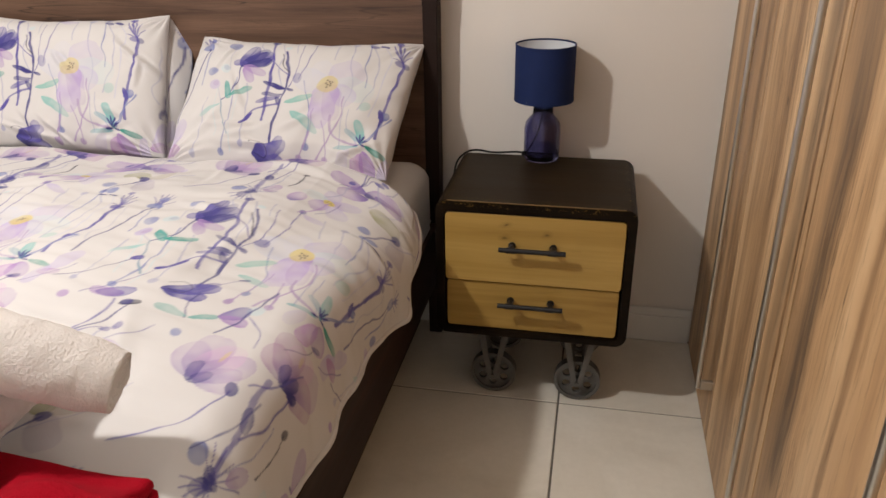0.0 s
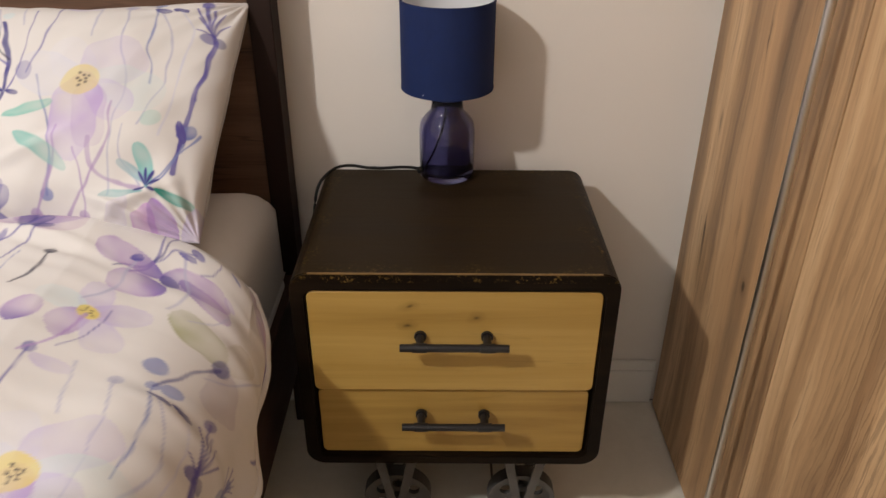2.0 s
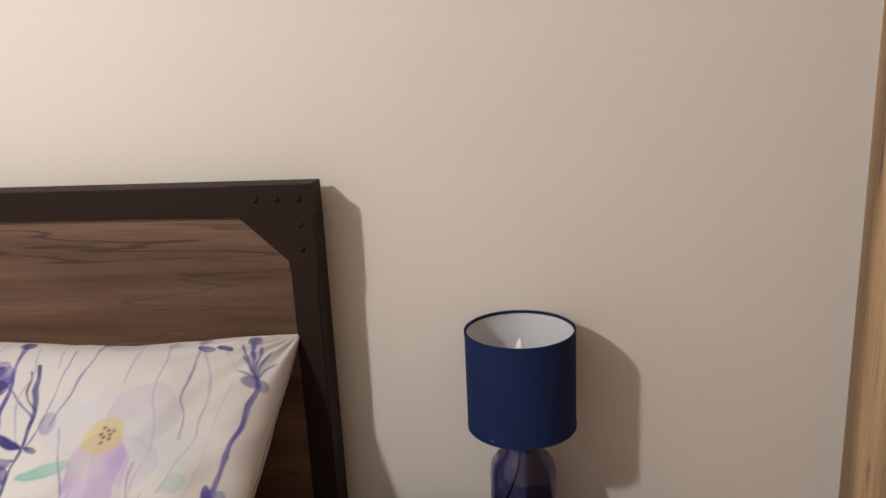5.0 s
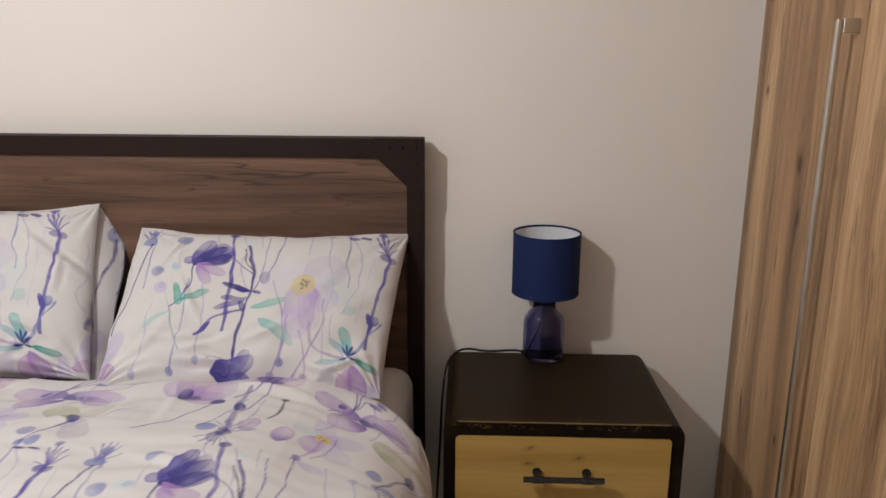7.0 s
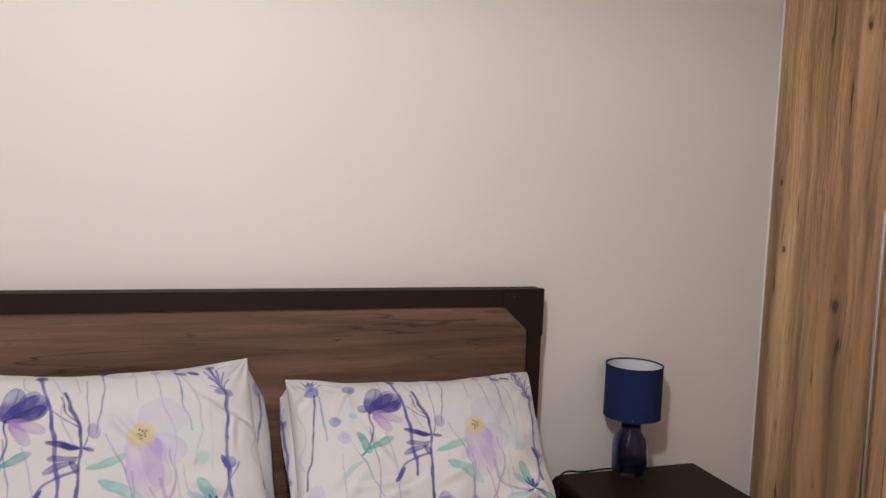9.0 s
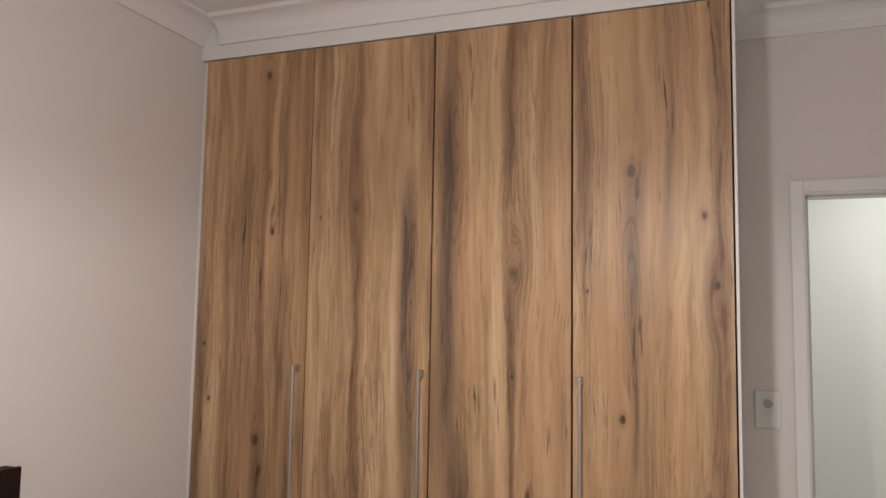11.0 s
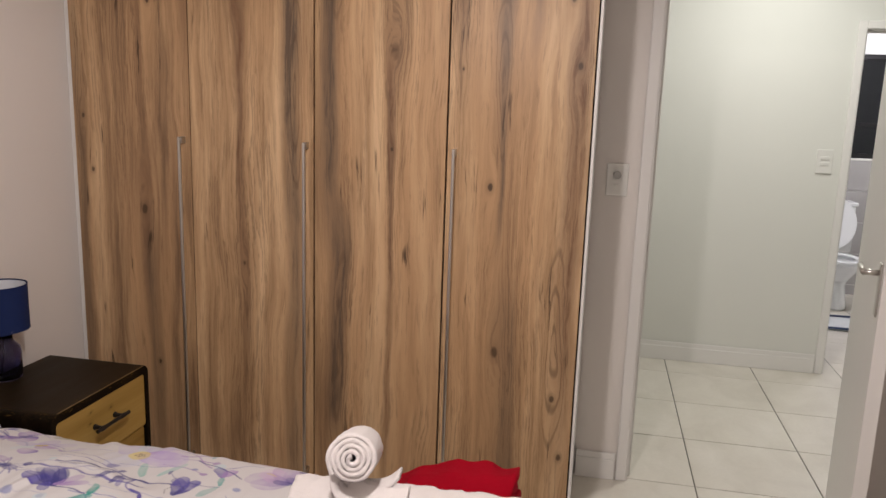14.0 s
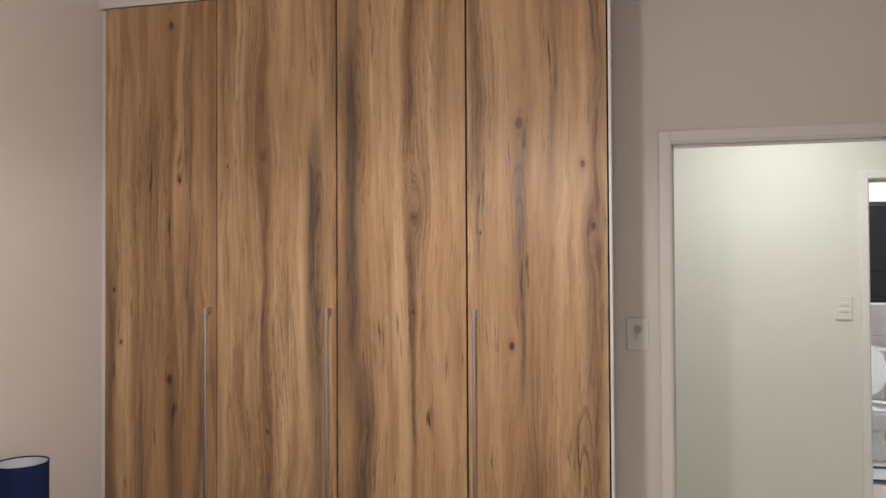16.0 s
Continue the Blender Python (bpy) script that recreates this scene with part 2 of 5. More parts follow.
    for ey, ez, half, tall in EYES:
        far = vector("LENGTH", vector("MULTIPLY", vector("SUBTRACT", point(across, z), (ey - WARD_Y0, ez, 0)).outputs[0], (1 / half, 1 / tall, 0)).outputs[0], None).outputs["Value"]
        wave = n.math("SINE", n.math("ADD", n.math("MULTIPLY", far, 17.0), n.math("MULTIPLY", tone, 9.0)))
        ring = n.ramp(wave, [(0.50, (0, 0, 0)), (0.98, (1, 1, 1))])
        col = n.mix(n.math("MULTIPLY", n.math("MULTIPLY", ring, fade(far, 0.7, 1.5, 0.62)), n.math("ADD", wide, 0.25)), col, (0.105, 0.060, 0.034))
    # long thin rings, pores and short dark splits
    wave = n.math("SINE", n.math("ADD", n.math("MULTIPLY", across, 480.0), n.math("MULTIPLY", n.math("ADD", wide, mid), 34.0)))
    where = n.ramp(n.noise(short, 8.0, 2, 0.5), [(0.46, (0, 0, 0)), (0.62, (1, 1, 1))])
    col = n.mix(n.math("MULTIPLY", n.math("MULTIPLY", n.ramp(wave, [(0.35, (0, 0, 0)), (1.0, (1, 1, 1))]), where), 0.46), col, (0.105, 0.060, 0.034))
    col = n.mix(n.math("MULTIPLY", n.ramp(streaks, [(0.33, (1, 1, 1)), (0.45, (0, 0, 0))]), 0.38), col, (0.125, 0.072, 0.040))
    patch = n.ramp(n.noise(grain(0.30), 8.5, 2, 0.5, 0.4), [(0.55, (0, 0, 0)), (0.63, (1, 1, 1))])
    split = n.ramp(n.noise(grain(0.045), 78, 3, 0.6, 0.3), [(0.34, (1, 1, 1)), (0.41, (0, 0, 0))])
    col = n.mix(n.math("MULTIPLY", n.math("MULTIPLY", patch, split), 0.85), col, (0.046, 0.025, 0.014))
    col = n.mix(dark, col, (0.044, 0.024, 0.013))
    n.bump(streaks, 0.06, 0.0008)
    return n.done(col, n.math("ADD", n.math("MULTIPLY", mid, 0.16), 0.36), 0, 0.35)


WALL = paint("wall_paint", (0.76, 0.715, 0.675))
HALL_PAINT = paint("hall_paint", (0.74, 0.745, 0.70))
CEILING = paint("ceiling_paint", (0.80, 0.775, 0.755), 0.8)
TRIM = paint("white_trim", (0.80, 0.785, 0.76), 0.4, 0.05)
LAMINATE = laminate()
PANEL = wood("walnut_board", ((0.052, 0.026, 0.016), (0.105, 0.056, 0.035), (0.150, 0.084, 0.053), (0.205, 0.120, 0.078)), "x", 0.07, 9.0, 0.50, 0.6, 0.3, cracks=True)
RAIL = wood("dark_rail_wood", ((0.013, 0.006, 0.004), (0.024, 0.011, 0.008), (0.034, 0.017, 0.012), (0.048, 0.025, 0.017)), "y", 0.08, 10, 0.4, 0.55, 0.2, spec=0.15)
PINE = wood("pine_board", ((0.22, 0.120, 0.025), (0.33, 0.198, 0.046), (0.40, 0.250, 0.062), (0.465, 0.305, 0.088)), "x", 0.07, 7.0, 0.18, 0.45, 0.06, knots=7.0)
EBONY = wood("ebonised_wood", ((0.0036, 0.0021, 0.0015), (0.0062, 0.0036, 0.0024), (0.0105, 0.0060, 0.0036), (0.036, 0.021, 0.008)), "x", 0.08, 14, 0.4, 0.50, 0.30, spec=0.16)


def case_material():
    """Black-brown stain rubbed through to gold in flecks along the rims of the top."""
    n = Nodes("rubbed_ebony")
    v = n.coords((0.09, 1, 1), shift=True)
    wide = n.noise(v, 16, 5, 0.6, 1.0)
    mid = n.noise(v, 60, 5, 0.65, 0.5)
    f = n.math("ADD", n.math("MULTIPLY", wide, 0.6), n.math("MULTIPLY", mid, 0.4))
    col = n.ramp(f, [(0.32, (0.0036, 0.0020, 0.0013)), (0.46, (0.0062, 0.0036, 0.0021)), (0.56, (0.0105, 0.0062, 0.0034)), (0.72, (0.024, 0.014, 0.007))])
    axes = n.add("ShaderNodeSeparateXYZ")
    n.link(n.coords(), axes.inputs[0])
    # the top board takes a browner, lighter tone than the rest of the case
    board = n.math("GREATER_THAN", axes.outputs[2], 0.6035)
    col = n.mix(n.math("MULTIPLY", board, n.math("ADD", n.math("MULTIPLY", wide, 0.8), 0.25)), col, (0.026, 0.0165, 0.0075))
    rim = n.math("MAXIMUM", n.math("SUBTRACT", n.math("ABSOLUTE", axes.outputs[0]), 0.190), n.math("SUBTRACT", n.math("ABSOLUTE", axes.outputs[1]), 0.150))
    near = n.ramp(n.math("MULTIPLY", rim, 18.0), [(0.0, (0, 0, 0)), (0.75, (1, 1, 1))])
    flecks = n.ramp(n.noise(n.coords((0.6, 0.6, 0.6)), 260, 4, 0.75), [(0.55, (0, 0, 0)), (0.66, (1, 1, 1))])
    patches = n.ramp(n.noise(n.coords(), 16, 3, 0.6), [(0.46, (0, 0, 0)), (0.62, (1, 1, 1))])
    worn = n.math("MULTIPLY", n.math("MULTIPLY", n.math("MULTIPLY", near, flecks), n.math("GREATER_THAN", axes.outputs[2], 0.590)), n.math("ADD", n.math("MULTIPLY", patches, 0.7), 0.08))
    col = n.mix(worn, col, (0.210, 0.130, 0.034))
    n.bump(mid, 0.25, 0.0012)
    return n.done(col, n.math("ADD", n.math("MULTIPLY", wide, 0.22), 0.36), 0, 0.09)


CASE = case_material()
WORN = plain("worn_gold_edge", (0.16, 0.095, 0.030), 0.5, 0.0, 220, 0.6)
BROWN_STEEL = plain("brown_steel", (0.017, 0.0082, 0.0062), 0.6, 0.0, 160, 0.25, 0.1, 0.18)
IRON = plain("cast_iron", (0.125, 0.120, 0.115), 0.55, 0.5, 90, 0.35, 0.4)
BLACK_METAL = plain("black_metal", (0.016, 0.015, 0.017), 0.38, 0.3, 140, 0.2)
STEEL = plain("brushed_steel", (0.56, 0.54, 0.51), 0.33, 1.0, 240, 0.03, 0.0)
NAVY = plain("navy_fabric", (0.010, 0.021, 0.085), 0.8, 0.0, 900, 0.30, 0.5, 0.2)
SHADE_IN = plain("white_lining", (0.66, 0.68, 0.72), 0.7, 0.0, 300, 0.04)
BULB = plain("opal_bulb", (0.85, 0.82, 0.80), 0.25, 0.0, 30, 0.03)
CORD = plain("black_cord", (0.006, 0.006, 0.006), 0.6, 0.0, 120, 0.18, 0.1, 0.2)
SHEET = plain("white_sheet", (0.62, 0.60, 0.59), 0.85, 0.0, 60, 0.05, 0.2, 0.2)
HEM = plain("white_hem", (0.60, 0.580, 0.580), 0.85, 0.0, 60, 0.05, 0.2, 0.2)
CERAMIC = plain("white_ceramic", (0.82, 0.83, 0.84), 0.12, 0.0, 12, 0.02, 0.0)
SWITCH = plain("switch_plastic", (0.74, 0.735, 0.70), 0.35, 0.0, 30, 0.02, 0.0)
GROUT = plain("grout", (0.14, 0.125, 0.108), 0.9, 0.0, 200, 0.2)
WALL_GROUT = plain("white_grout", (0.75, 0.75, 0.74), 0.8, 0.0, 200, 0.08)
MAT_BLUE = plain("navy_mat", (0.012, 0.026, 0.075), 0.95, 0.0, 400, 0.4, 0.8)
MAT_WHITE = plain("white_mat", (0.62, 0.64, 0.66), 0.95, 0.0, 400, 0.2, 0.8)


def floor_tile_material():
    n = Nodes("floor_tile")
    v = n.coords((1, 1, 1), shift=True)
    cloud = n.noise(v, 3.0, 5, 0.6, 0.8)
    speck = n.noise(v, 60, 4, 0.7)
    col = n.ramp(cloud, [(0.3, (0.65, 0.61, 0.535)), (0.5, (0.73, 0.69, 0.615)), (0.7, (0.79, 0.75, 0.68))])
    col = n.mix(n.math("MULTIPLY", speck, 0.25), col, (0.40, 0.36, 0.30))
    n.bump(n.noise(v, 8, 3), 0.05, 0.002)
    return n.done(col, n.math("ADD", n.math("MULTIPLY", cloud, 0.14), 0.24), 0, 0.5)


def bath_tile_material():
    n = Nodes("bath_wall_tile")
    v = n.coords((1, 1, 1), shift=True)
    col = n.mix(n.noise(v, 4, 4), (0.36, 0.345, 0.34), (0.46, 0.445, 0.44))
    return n.done(col, 0.25, 0, 0.5)


def towel_material(name, colour, dark, sheen=0.35):
    n = Nodes(name)
    v = n.coords()
    loops = n.noise(v, 190, 4, 0.75)
    soft = n.noise(v, 14, 3)
    col = n.mix(n.math("MULTIPLY", n.math("ADD", loops, soft), 0.5), dark, colour)
    n.bump(loops, 0.9, 0.005)
    m = n.done(col, 0.95, 0, 0.1)
    n.bsdf.inputs["Sheen Weight"].default_value = sheen
    return m


def print_material():
    n = Nodes("printed_cotton")
    at = n.add("ShaderNodeVertexColor")
    at.layer_name = "print"
    v = n.coords()
    weave = n.noise(v, 900, 2)
    n.bump(weave, 0.25, 0.0006)
    m = n.done(at.outputs["Color"], 0.8, 0, 0.2)
    n.bsdf.inputs["Sheen Weight"].default_value = 0.12
    return m


def glass_material(name, colour, rough=0.03):
    n = Nodes(name)
    n.bsdf.inputs["Transmission Weight"].default_value = 1.0
    n.bsdf.inputs["IOR"].default_value = 1.45
    return n.done(colour, rough, 0, 0.5)


FLOOR_TILE = floor_tile_material()
BATH_TILE = bath_tile_material()
TOWEL = towel_material("white_terry", (0.86, 0.81, 0.79), (0.75, 0.69, 0.66))
RED = towel_material("crimson_cloth", (0.40, 0.003, 0.016), (0.27, 0.002, 0.010), 0.0)
PRINT = print_material()
BLUE_GLASS = glass_material("blue_glass", (0.30, 0.30, 0.52))
NIGHT_GLASS = plain("night_window_glass", (0.006, 0.007, 0.010), 0.08, 0.0, 20, 0.1, 0.0)


# ---- building helpers ----
def part(name, bm, material, parent=None, label="", smooth=False):
    me = bpy.data.meshes.new(name)
    bm.normal_update()
    bm.to_mesh(me)
    bm.free()
    me.materials.append(material)
    if smooth:
        me.polygons.foreach_set("use_smooth", [True] * len(me.polygons))
    ob = new(name, me)
    if parent:
        ob.parent = parent
    return tagged(ob, label)


def thing(name, place, label, category, rz=0.0, group="", kind=""):
    ob = new(name)
    ob.empty_display_size = 0.1
    ob.matrix_basis = pose(*place, 0, 0, rz)
    return tagged(ob, label, category, group, kind)


def box(x0, x1, y0, y1, z0, z1, bevel=0.0, seg=2, bm=None):
    bm = bm or bmesh.new()
    m = Matrix.Translation(((x0 + x1) / 2, (y0 + y1) / 2, (z0 + z1) / 2)) @ Matrix.Diagonal((abs(x1 - x0), abs(y1 - y0), abs(z1 - z0), 1))
    got = bmesh.ops.create_cube(bm, size=1, matrix=m)
    if bevel:
        edges = {e for v in got["verts"] for e in v.link_edges}
        bmesh.ops.bevel(bm, geom=list(edges), offset=bevel, segments=seg, affect="EDGES", profile=0.5)
    return bm


def rod(a, b, r, seg=16, bm=None, r2=None):
    bm = bm or bmesh.new()
    a, b = Vector(a), Vector(b)
    m = Matrix.Translation((a + b) / 2) @ (b - a).to_track_quat("Z", "Y").to_matrix().to_4x4()
    bmesh.ops.create_cone(bm, cap_ends=True, segments=seg, radius1=r, radius2=r if r2 is None else r2, depth=(b - a).length, matrix=m)
    return bm


def lathe(profile, seg=48, centre=(0, 0)):
    bm = bmesh.new()
    rings = [[bm.verts.new((centre[0] + r * math.cos(a), centre[1] + r * math.sin(a), z)) for a in [2 * math.pi * k / seg for k in range(seg)]] for r, z in profile]
    for lo, hi in zip(rings, rings[1:]):
        for k in range(seg):
            bm.faces.new((lo[k], lo[(k + 1) % seg], hi[(k + 1) % seg], hi[k]))
    for ring in (rings[0], rings[-1]):
        if (ring[0].co - ring[seg // 2].co).length < 0.004:
            bmesh.ops.pointmerge(bm, verts=ring, merge_co=sum((v.co for v in ring), Vector()) / seg)
    bmesh.ops.recalc_face_normals(bm, faces=bm.faces)
    return bm


def tube(points, r, seg=8, steps=6):
    """A round cord through points, smoothed."""
    pts = [Vector(p) for p in points]
    fine = []
    for k in range(len(pts) - 1):
        p0, p1, p2, p3 = pts[max(k - 1, 0)], pts[k], pts[k + 1], pts[min(k + 2, len(pts) - 1)]
        for s in range(steps):
            u = s / steps
            fine.append(0.5 * ((2 * p1) + (p2 - p0) * u + (2 * p0 - 5 * p1 + 4 * p2 - p3) * u * u + (3 * p1 - p0 - 3 * p2 + p3) * u ** 3))
    fine.append(pts[-1])
    bm = bmesh.new()
    rings = []
    for k, p in enumerate(fine):
        way = (fine[min(k + 1, len(fine) - 1)] - fine[max(k - 1, 0)]).normalized()
        side = way.cross(Vector((0.13, 0.29, 0.95))).normalized()
        up = side.cross(way)
        rings.append([bm.verts.new(p + r * (math.cos(a) * side + math.sin(a) * up)) for a in [2 * math.pi * i / seg for i in range(seg)]])
    for lo, hi in zip(rings, rings[1:]):
        for i in range(seg):
            bm.faces.new((lo[i], lo[(i + 1) % seg], hi[(i + 1) % seg], hi[i]))
    bm.faces.new(rings[0][::-1])
    bm.faces.new(rings[-1])
    return bm


def prism(outline, axis, lo, hi, bevel=0.0, seg=2):
    """A closed outline of (a, b) pairs, drawn out along an axis from lo to hi."""
    place = {"x": lambda a, b, c: (c, a, b), "y": lambda a, b, c: (a, c, b), "z": lambda a, b, c: (a, b, c)}[axis]
    bm = bmesh.new()
    low = [bm.verts.new(place(a, b, lo)) for a, b in outline]
    high = [bm.verts.new(place(a, b, hi)) for a, b in outline]
    n = len(outline)
    bm.faces.new(low)
    bm.faces.new(high)
    for k in range(n):
        bm.faces.new((low[k], low[(k + 1) % n], high[(k + 1) % n], high[k]))
    bmesh.ops.recalc_face_normals(bm, faces=bm.faces)
    if bevel:
        bmesh.ops.bevel(bm, geom=bm.edges[:], offset=bevel, segments=seg, affect="EDGES", profile=0.5)
    return bm


def round_rect(x0, x1, z0, z1, r, seg=8):
    out = []
    for cx, cz, a0 in ((x1 - r, z0 + r, -90), (x1 - r, z1 - r, 0), (x0 + r, z1 - r, 90), (x0 + r, z0 + r, 180)):
        out += [(cx + r * math.cos(radians(a0 + 90 * k / seg)), cz + r * math.sin(radians(a0 + 90 * k / seg))) for k in range(seg + 1)]
    return out


def ring_prism(outer, inner, lo, hi):
    """A frame between two outlines of equal length, drawn out along y."""
    bm = bmesh.new()
    n = len(outer)
    a, b, c, d = [[bm.verts.new((x, y, z)) for x, z in line] for line, y in ((outer, lo), (outer, hi), (inner, hi), (inner, lo))]
    for p, q in ((a, b), (b, c), (c, d), (d, a)):
        for k in range(n):
            bm.faces.new((p[k], p[(k + 1) % n], q[(k + 1) % n], q[k]))
    bmesh.ops.recalc_face_normals(bm, faces=bm.faces)
    return bm


def structure(name, bm, material, label, category):
    return tagged(part(name, bm, material), label, category, kind="structure")


# ---- bedroom shell ----
T = 0.11
structure("wall_north", box(WALL_W - T, DOOR_X + T, WALL_N, WALL_N + T, 0, CEIL), WALL, "smooth warm greige painted bedroom wall behind the bed", "wall")
structure("wall_south", box(WALL_W - T, DOOR_X, WALL_S - T, WALL_S, 0, CEIL), WALL, "plain greige painted bedroom wall", "wall")
structure("wall_west", box(WALL_W - T, WALL_W, WALL_S, WALL_N, 0, CEIL), WALL, "plain greige painted bedroom side wall", "wall")
east = box(DOOR_X, DOOR_X + T, OPEN_L + 0.02, WALL_N, 0, CEIL)
box(DOOR_X, DOOR_X + T, WALL_S - T, OPEN_R - 0.02, 0, CEIL, bm=east)
box(DOOR_X, DOOR_X + T, OPEN_R - 0.02, OPEN_L + 0.02, OPEN_H + 0.02, CEIL, bm=east)
structure("wall_east", east, WALL, "greige painted bedroom wall with a doorway into the hall", "wall")
structure("ceiling", box(WALL_W - T, 5.3, -2.6, WALL_N + T, CEIL, CEIL + 0.1), CEILING, "smooth white painted plaster ceiling", "ceiling")


def cornice(name, line, inward):
    """A coved plaster cornice along a level line of wall, with its profile turned to the room."""
    (x0, y0), (x1, y1) = line
    along = Vector((x1 - x0, y1 - y0, 0))
    inn = Vector((*inward, 0))
    prof = [(0, -0.095), (0.012, -0.095), (0.014, -0.083)] + [(0.014 + 0.06 * (1 - math.cos(radians(a))), -0.083 + 0.065 * math.sin(radians(a))) for a in (15, 30, 45, 60, 75, 90)] + [(0.086, -0.016), (0.088, 0), (0, 0)]
    bm = bmesh.new()
    ends = []
    for base in (Vector((x0, y0, CEIL)), Vector((x1, y1, CEIL))):
        ends.append([bm.verts.new(base + inn * d + Vector((0, 0, z))) for d, z in prof])
    n = len(prof)
    for k in range(n):
        bm.faces.new((ends[0][k], ends[0][(k + 1) % n], ends[1][(k + 1) % n], ends[1][k]))
    bm.faces.new(ends[0])
    bm.faces.new(ends[1][::-1])
    bmesh.ops.recalc_face_normals(bm, faces=bm.faces)
    structure(name, bm, TRIM, "white coved plaster cornice under the ceiling", "cornice")


cornice("cornice_north", ((WALL_W, WALL_N), (WARD_X, WALL_N)), (0, -1))
cornice("cornice_wardrobe", ((WARD_X - 0.002, WALL_N - 0.088), (WARD_X - 0.002, WARD_Y0 - 0.105)), (-1, 0))
cornice("cornice_return", ((WARD_X - 0.09, WARD_Y0 - 0.016), (DOOR_X - 0.088, WARD_Y0 - 0.016)), (0, -1))
cornice("cornice_east", ((DOOR_X, WARD_Y0 - 0.016), (DOOR_X, WALL_S)), (-1, 0))
cornice("cornice_west", ((WALL_W, WALL_N - 0.088), (WALL_W, WALL_S)), (1, 0))
cornice("cornice_south", ((WALL_W + 0.088, WALL_S), (DOOR_X - 0.088, WALL_S)), (0, 1))
structure("wall_bulkhead", box(WARD_X, DOOR_X, WARD_Y0 - 0.016, WALL_N, WARD_TOP + 0.004, CEIL), TRIM, "white boxed-in filler above the wardrobe doors", "bulkhead")


def skirting(name, x0, x1, y0, y1, label="white moulded skirting board along the wall"):
    bm = box(x0, x1, y0, y1, 0.0, 0.090, 0.002, 1)
    dx, dy = (0.004, 0) if abs(x1 - x0) < abs(y1 - y0) else (0, 0.004)
    box(x0 + dx, x1 - dx, y0 + dy, y1 - dy, 0.089, 0.118, 0.004, 2, bm=bm)
    return structure(name, bm, TRIM, label, "skirting board")


skirting("baseboard_north", WALL_W, WARD_X, WALL_N - 0.012, WALL_N - 0.0005)
skirting("baseboard_east", DOOR_X - 0.016, DOOR_X - 0.0005, OPEN_L + 0.056, WARD_Y0 - 0.018)
skirting("baseboard_west", WALL_W + 0.0005, WALL_W + 0.014, WALL_S, WALL_N - 0.014)
skirting("baseboard_south", WALL_W + 0.016, DOOR_X, WALL_S + 0.0005, WALL_S + 0.014)

# ---- doorway and hall ----
def door_frame(name, x, y_lo, y_hi, head, label):
    """A white timber frame lining an opening in a wall that starts at x, with an architrave on the near side."""
    bm = box(x - 0.004, x + T + 0.004, y_hi, y_hi + 0.020, 0, head, 0.002, 1)
    box(x - 0.004, x + T + 0.004, y_lo - 0.020, y_lo, 0, head, 0.002, 1, bm=bm)
    box(x - 0.004, x + T + 0.004, y_lo - 0.020, y_hi + 0.020, head, head + 0.020, 0.002, 1, bm=bm)
    box(x + 0.045, x + 0.06, y_hi - 0.012, y_hi, 0, head, 0.002, 1, bm=bm)
    box(x + 0.045, x + 0.06, y_lo, y_lo + 0.012, 0, head, 0.002, 1, bm=bm)
    box(x + 0.045, x + 0.06, y_lo, y_hi, head - 0.012, head, 0.002, 1, bm=bm)
    for side in (x - 0.014, x + T + 0.001):
        box(side, side + 0.013, y_hi + 0.006, y_hi + 0.050, 0, head + 0.050, 0.004, 2, bm=bm)
        box(side, side + 0.013, y_lo - 0.050, y_lo - 0.006, 0, head + 0.050, 0.004, 2, bm=bm)
        box(side, side + 0.013, y_lo - 0.006, y_hi + 0.006, head + 0.006, head + 0.050, 0.004, 2, bm=bm)
    return structure(name, bm, TRIM, label, "door frame")


door_frame("door_frame_1", DOOR_X, OPEN_R, OPEN_L, OPEN_H, "white painted bedroom door frame with a moulded architrave")
striker = part("strike_plate", box(DOOR_X + 0.018, DOOR_X + 0.040, OPEN_L - 0.002, OPEN_L + 0.0005, 0.92, 1.06, 0.0008, 1), STEEL)
striker.parent = bpy.data.objects["door_frame_1"]

hall = box(HALL_X, HALL_X + T, BATH_L + 0.02, 2.2, 0, CEIL)
box(HALL_X, HALL_X + T, -2.6, BATH_R - 0.02, 0, CEIL, bm=hall)
box(HALL_X, HALL_X + T, BATH_R - 0.02, BATH_L + 0.02, OPEN_H + 0.02, CEIL, bm=hall)
structure("wall_hall", hall, HALL_PAINT, "pale greenish-white hall wall beside the bathroom doorway", "wall")
structure("wall_hall_north", box(DOOR_X + T, HALL_X, 2.2, 2.3, 0, CEIL), HALL_PAINT, "pale hall end wall", "wall")
structure("wall_hall_south", box(DOOR_X + T, 5.2, -2.6, -2.5, 0, CEIL), HALL_PAINT, "pale hall end wall", "wall")
structure("wall_hall_west", box(DOOR_X, DOOR_X + T, -2.6, WALL_S - T, 0, CEIL), HALL_PAINT, "pale hall side wall", "wall")
skirting("baseboard_hall", HALL_X - 0.016, HALL_X - 0.0005, BATH_L + 0.056, 2.2)
door_frame("door_frame_2", HALL_X, BATH_R, BATH_L, OPEN_H, "white painted bathroom door frame")

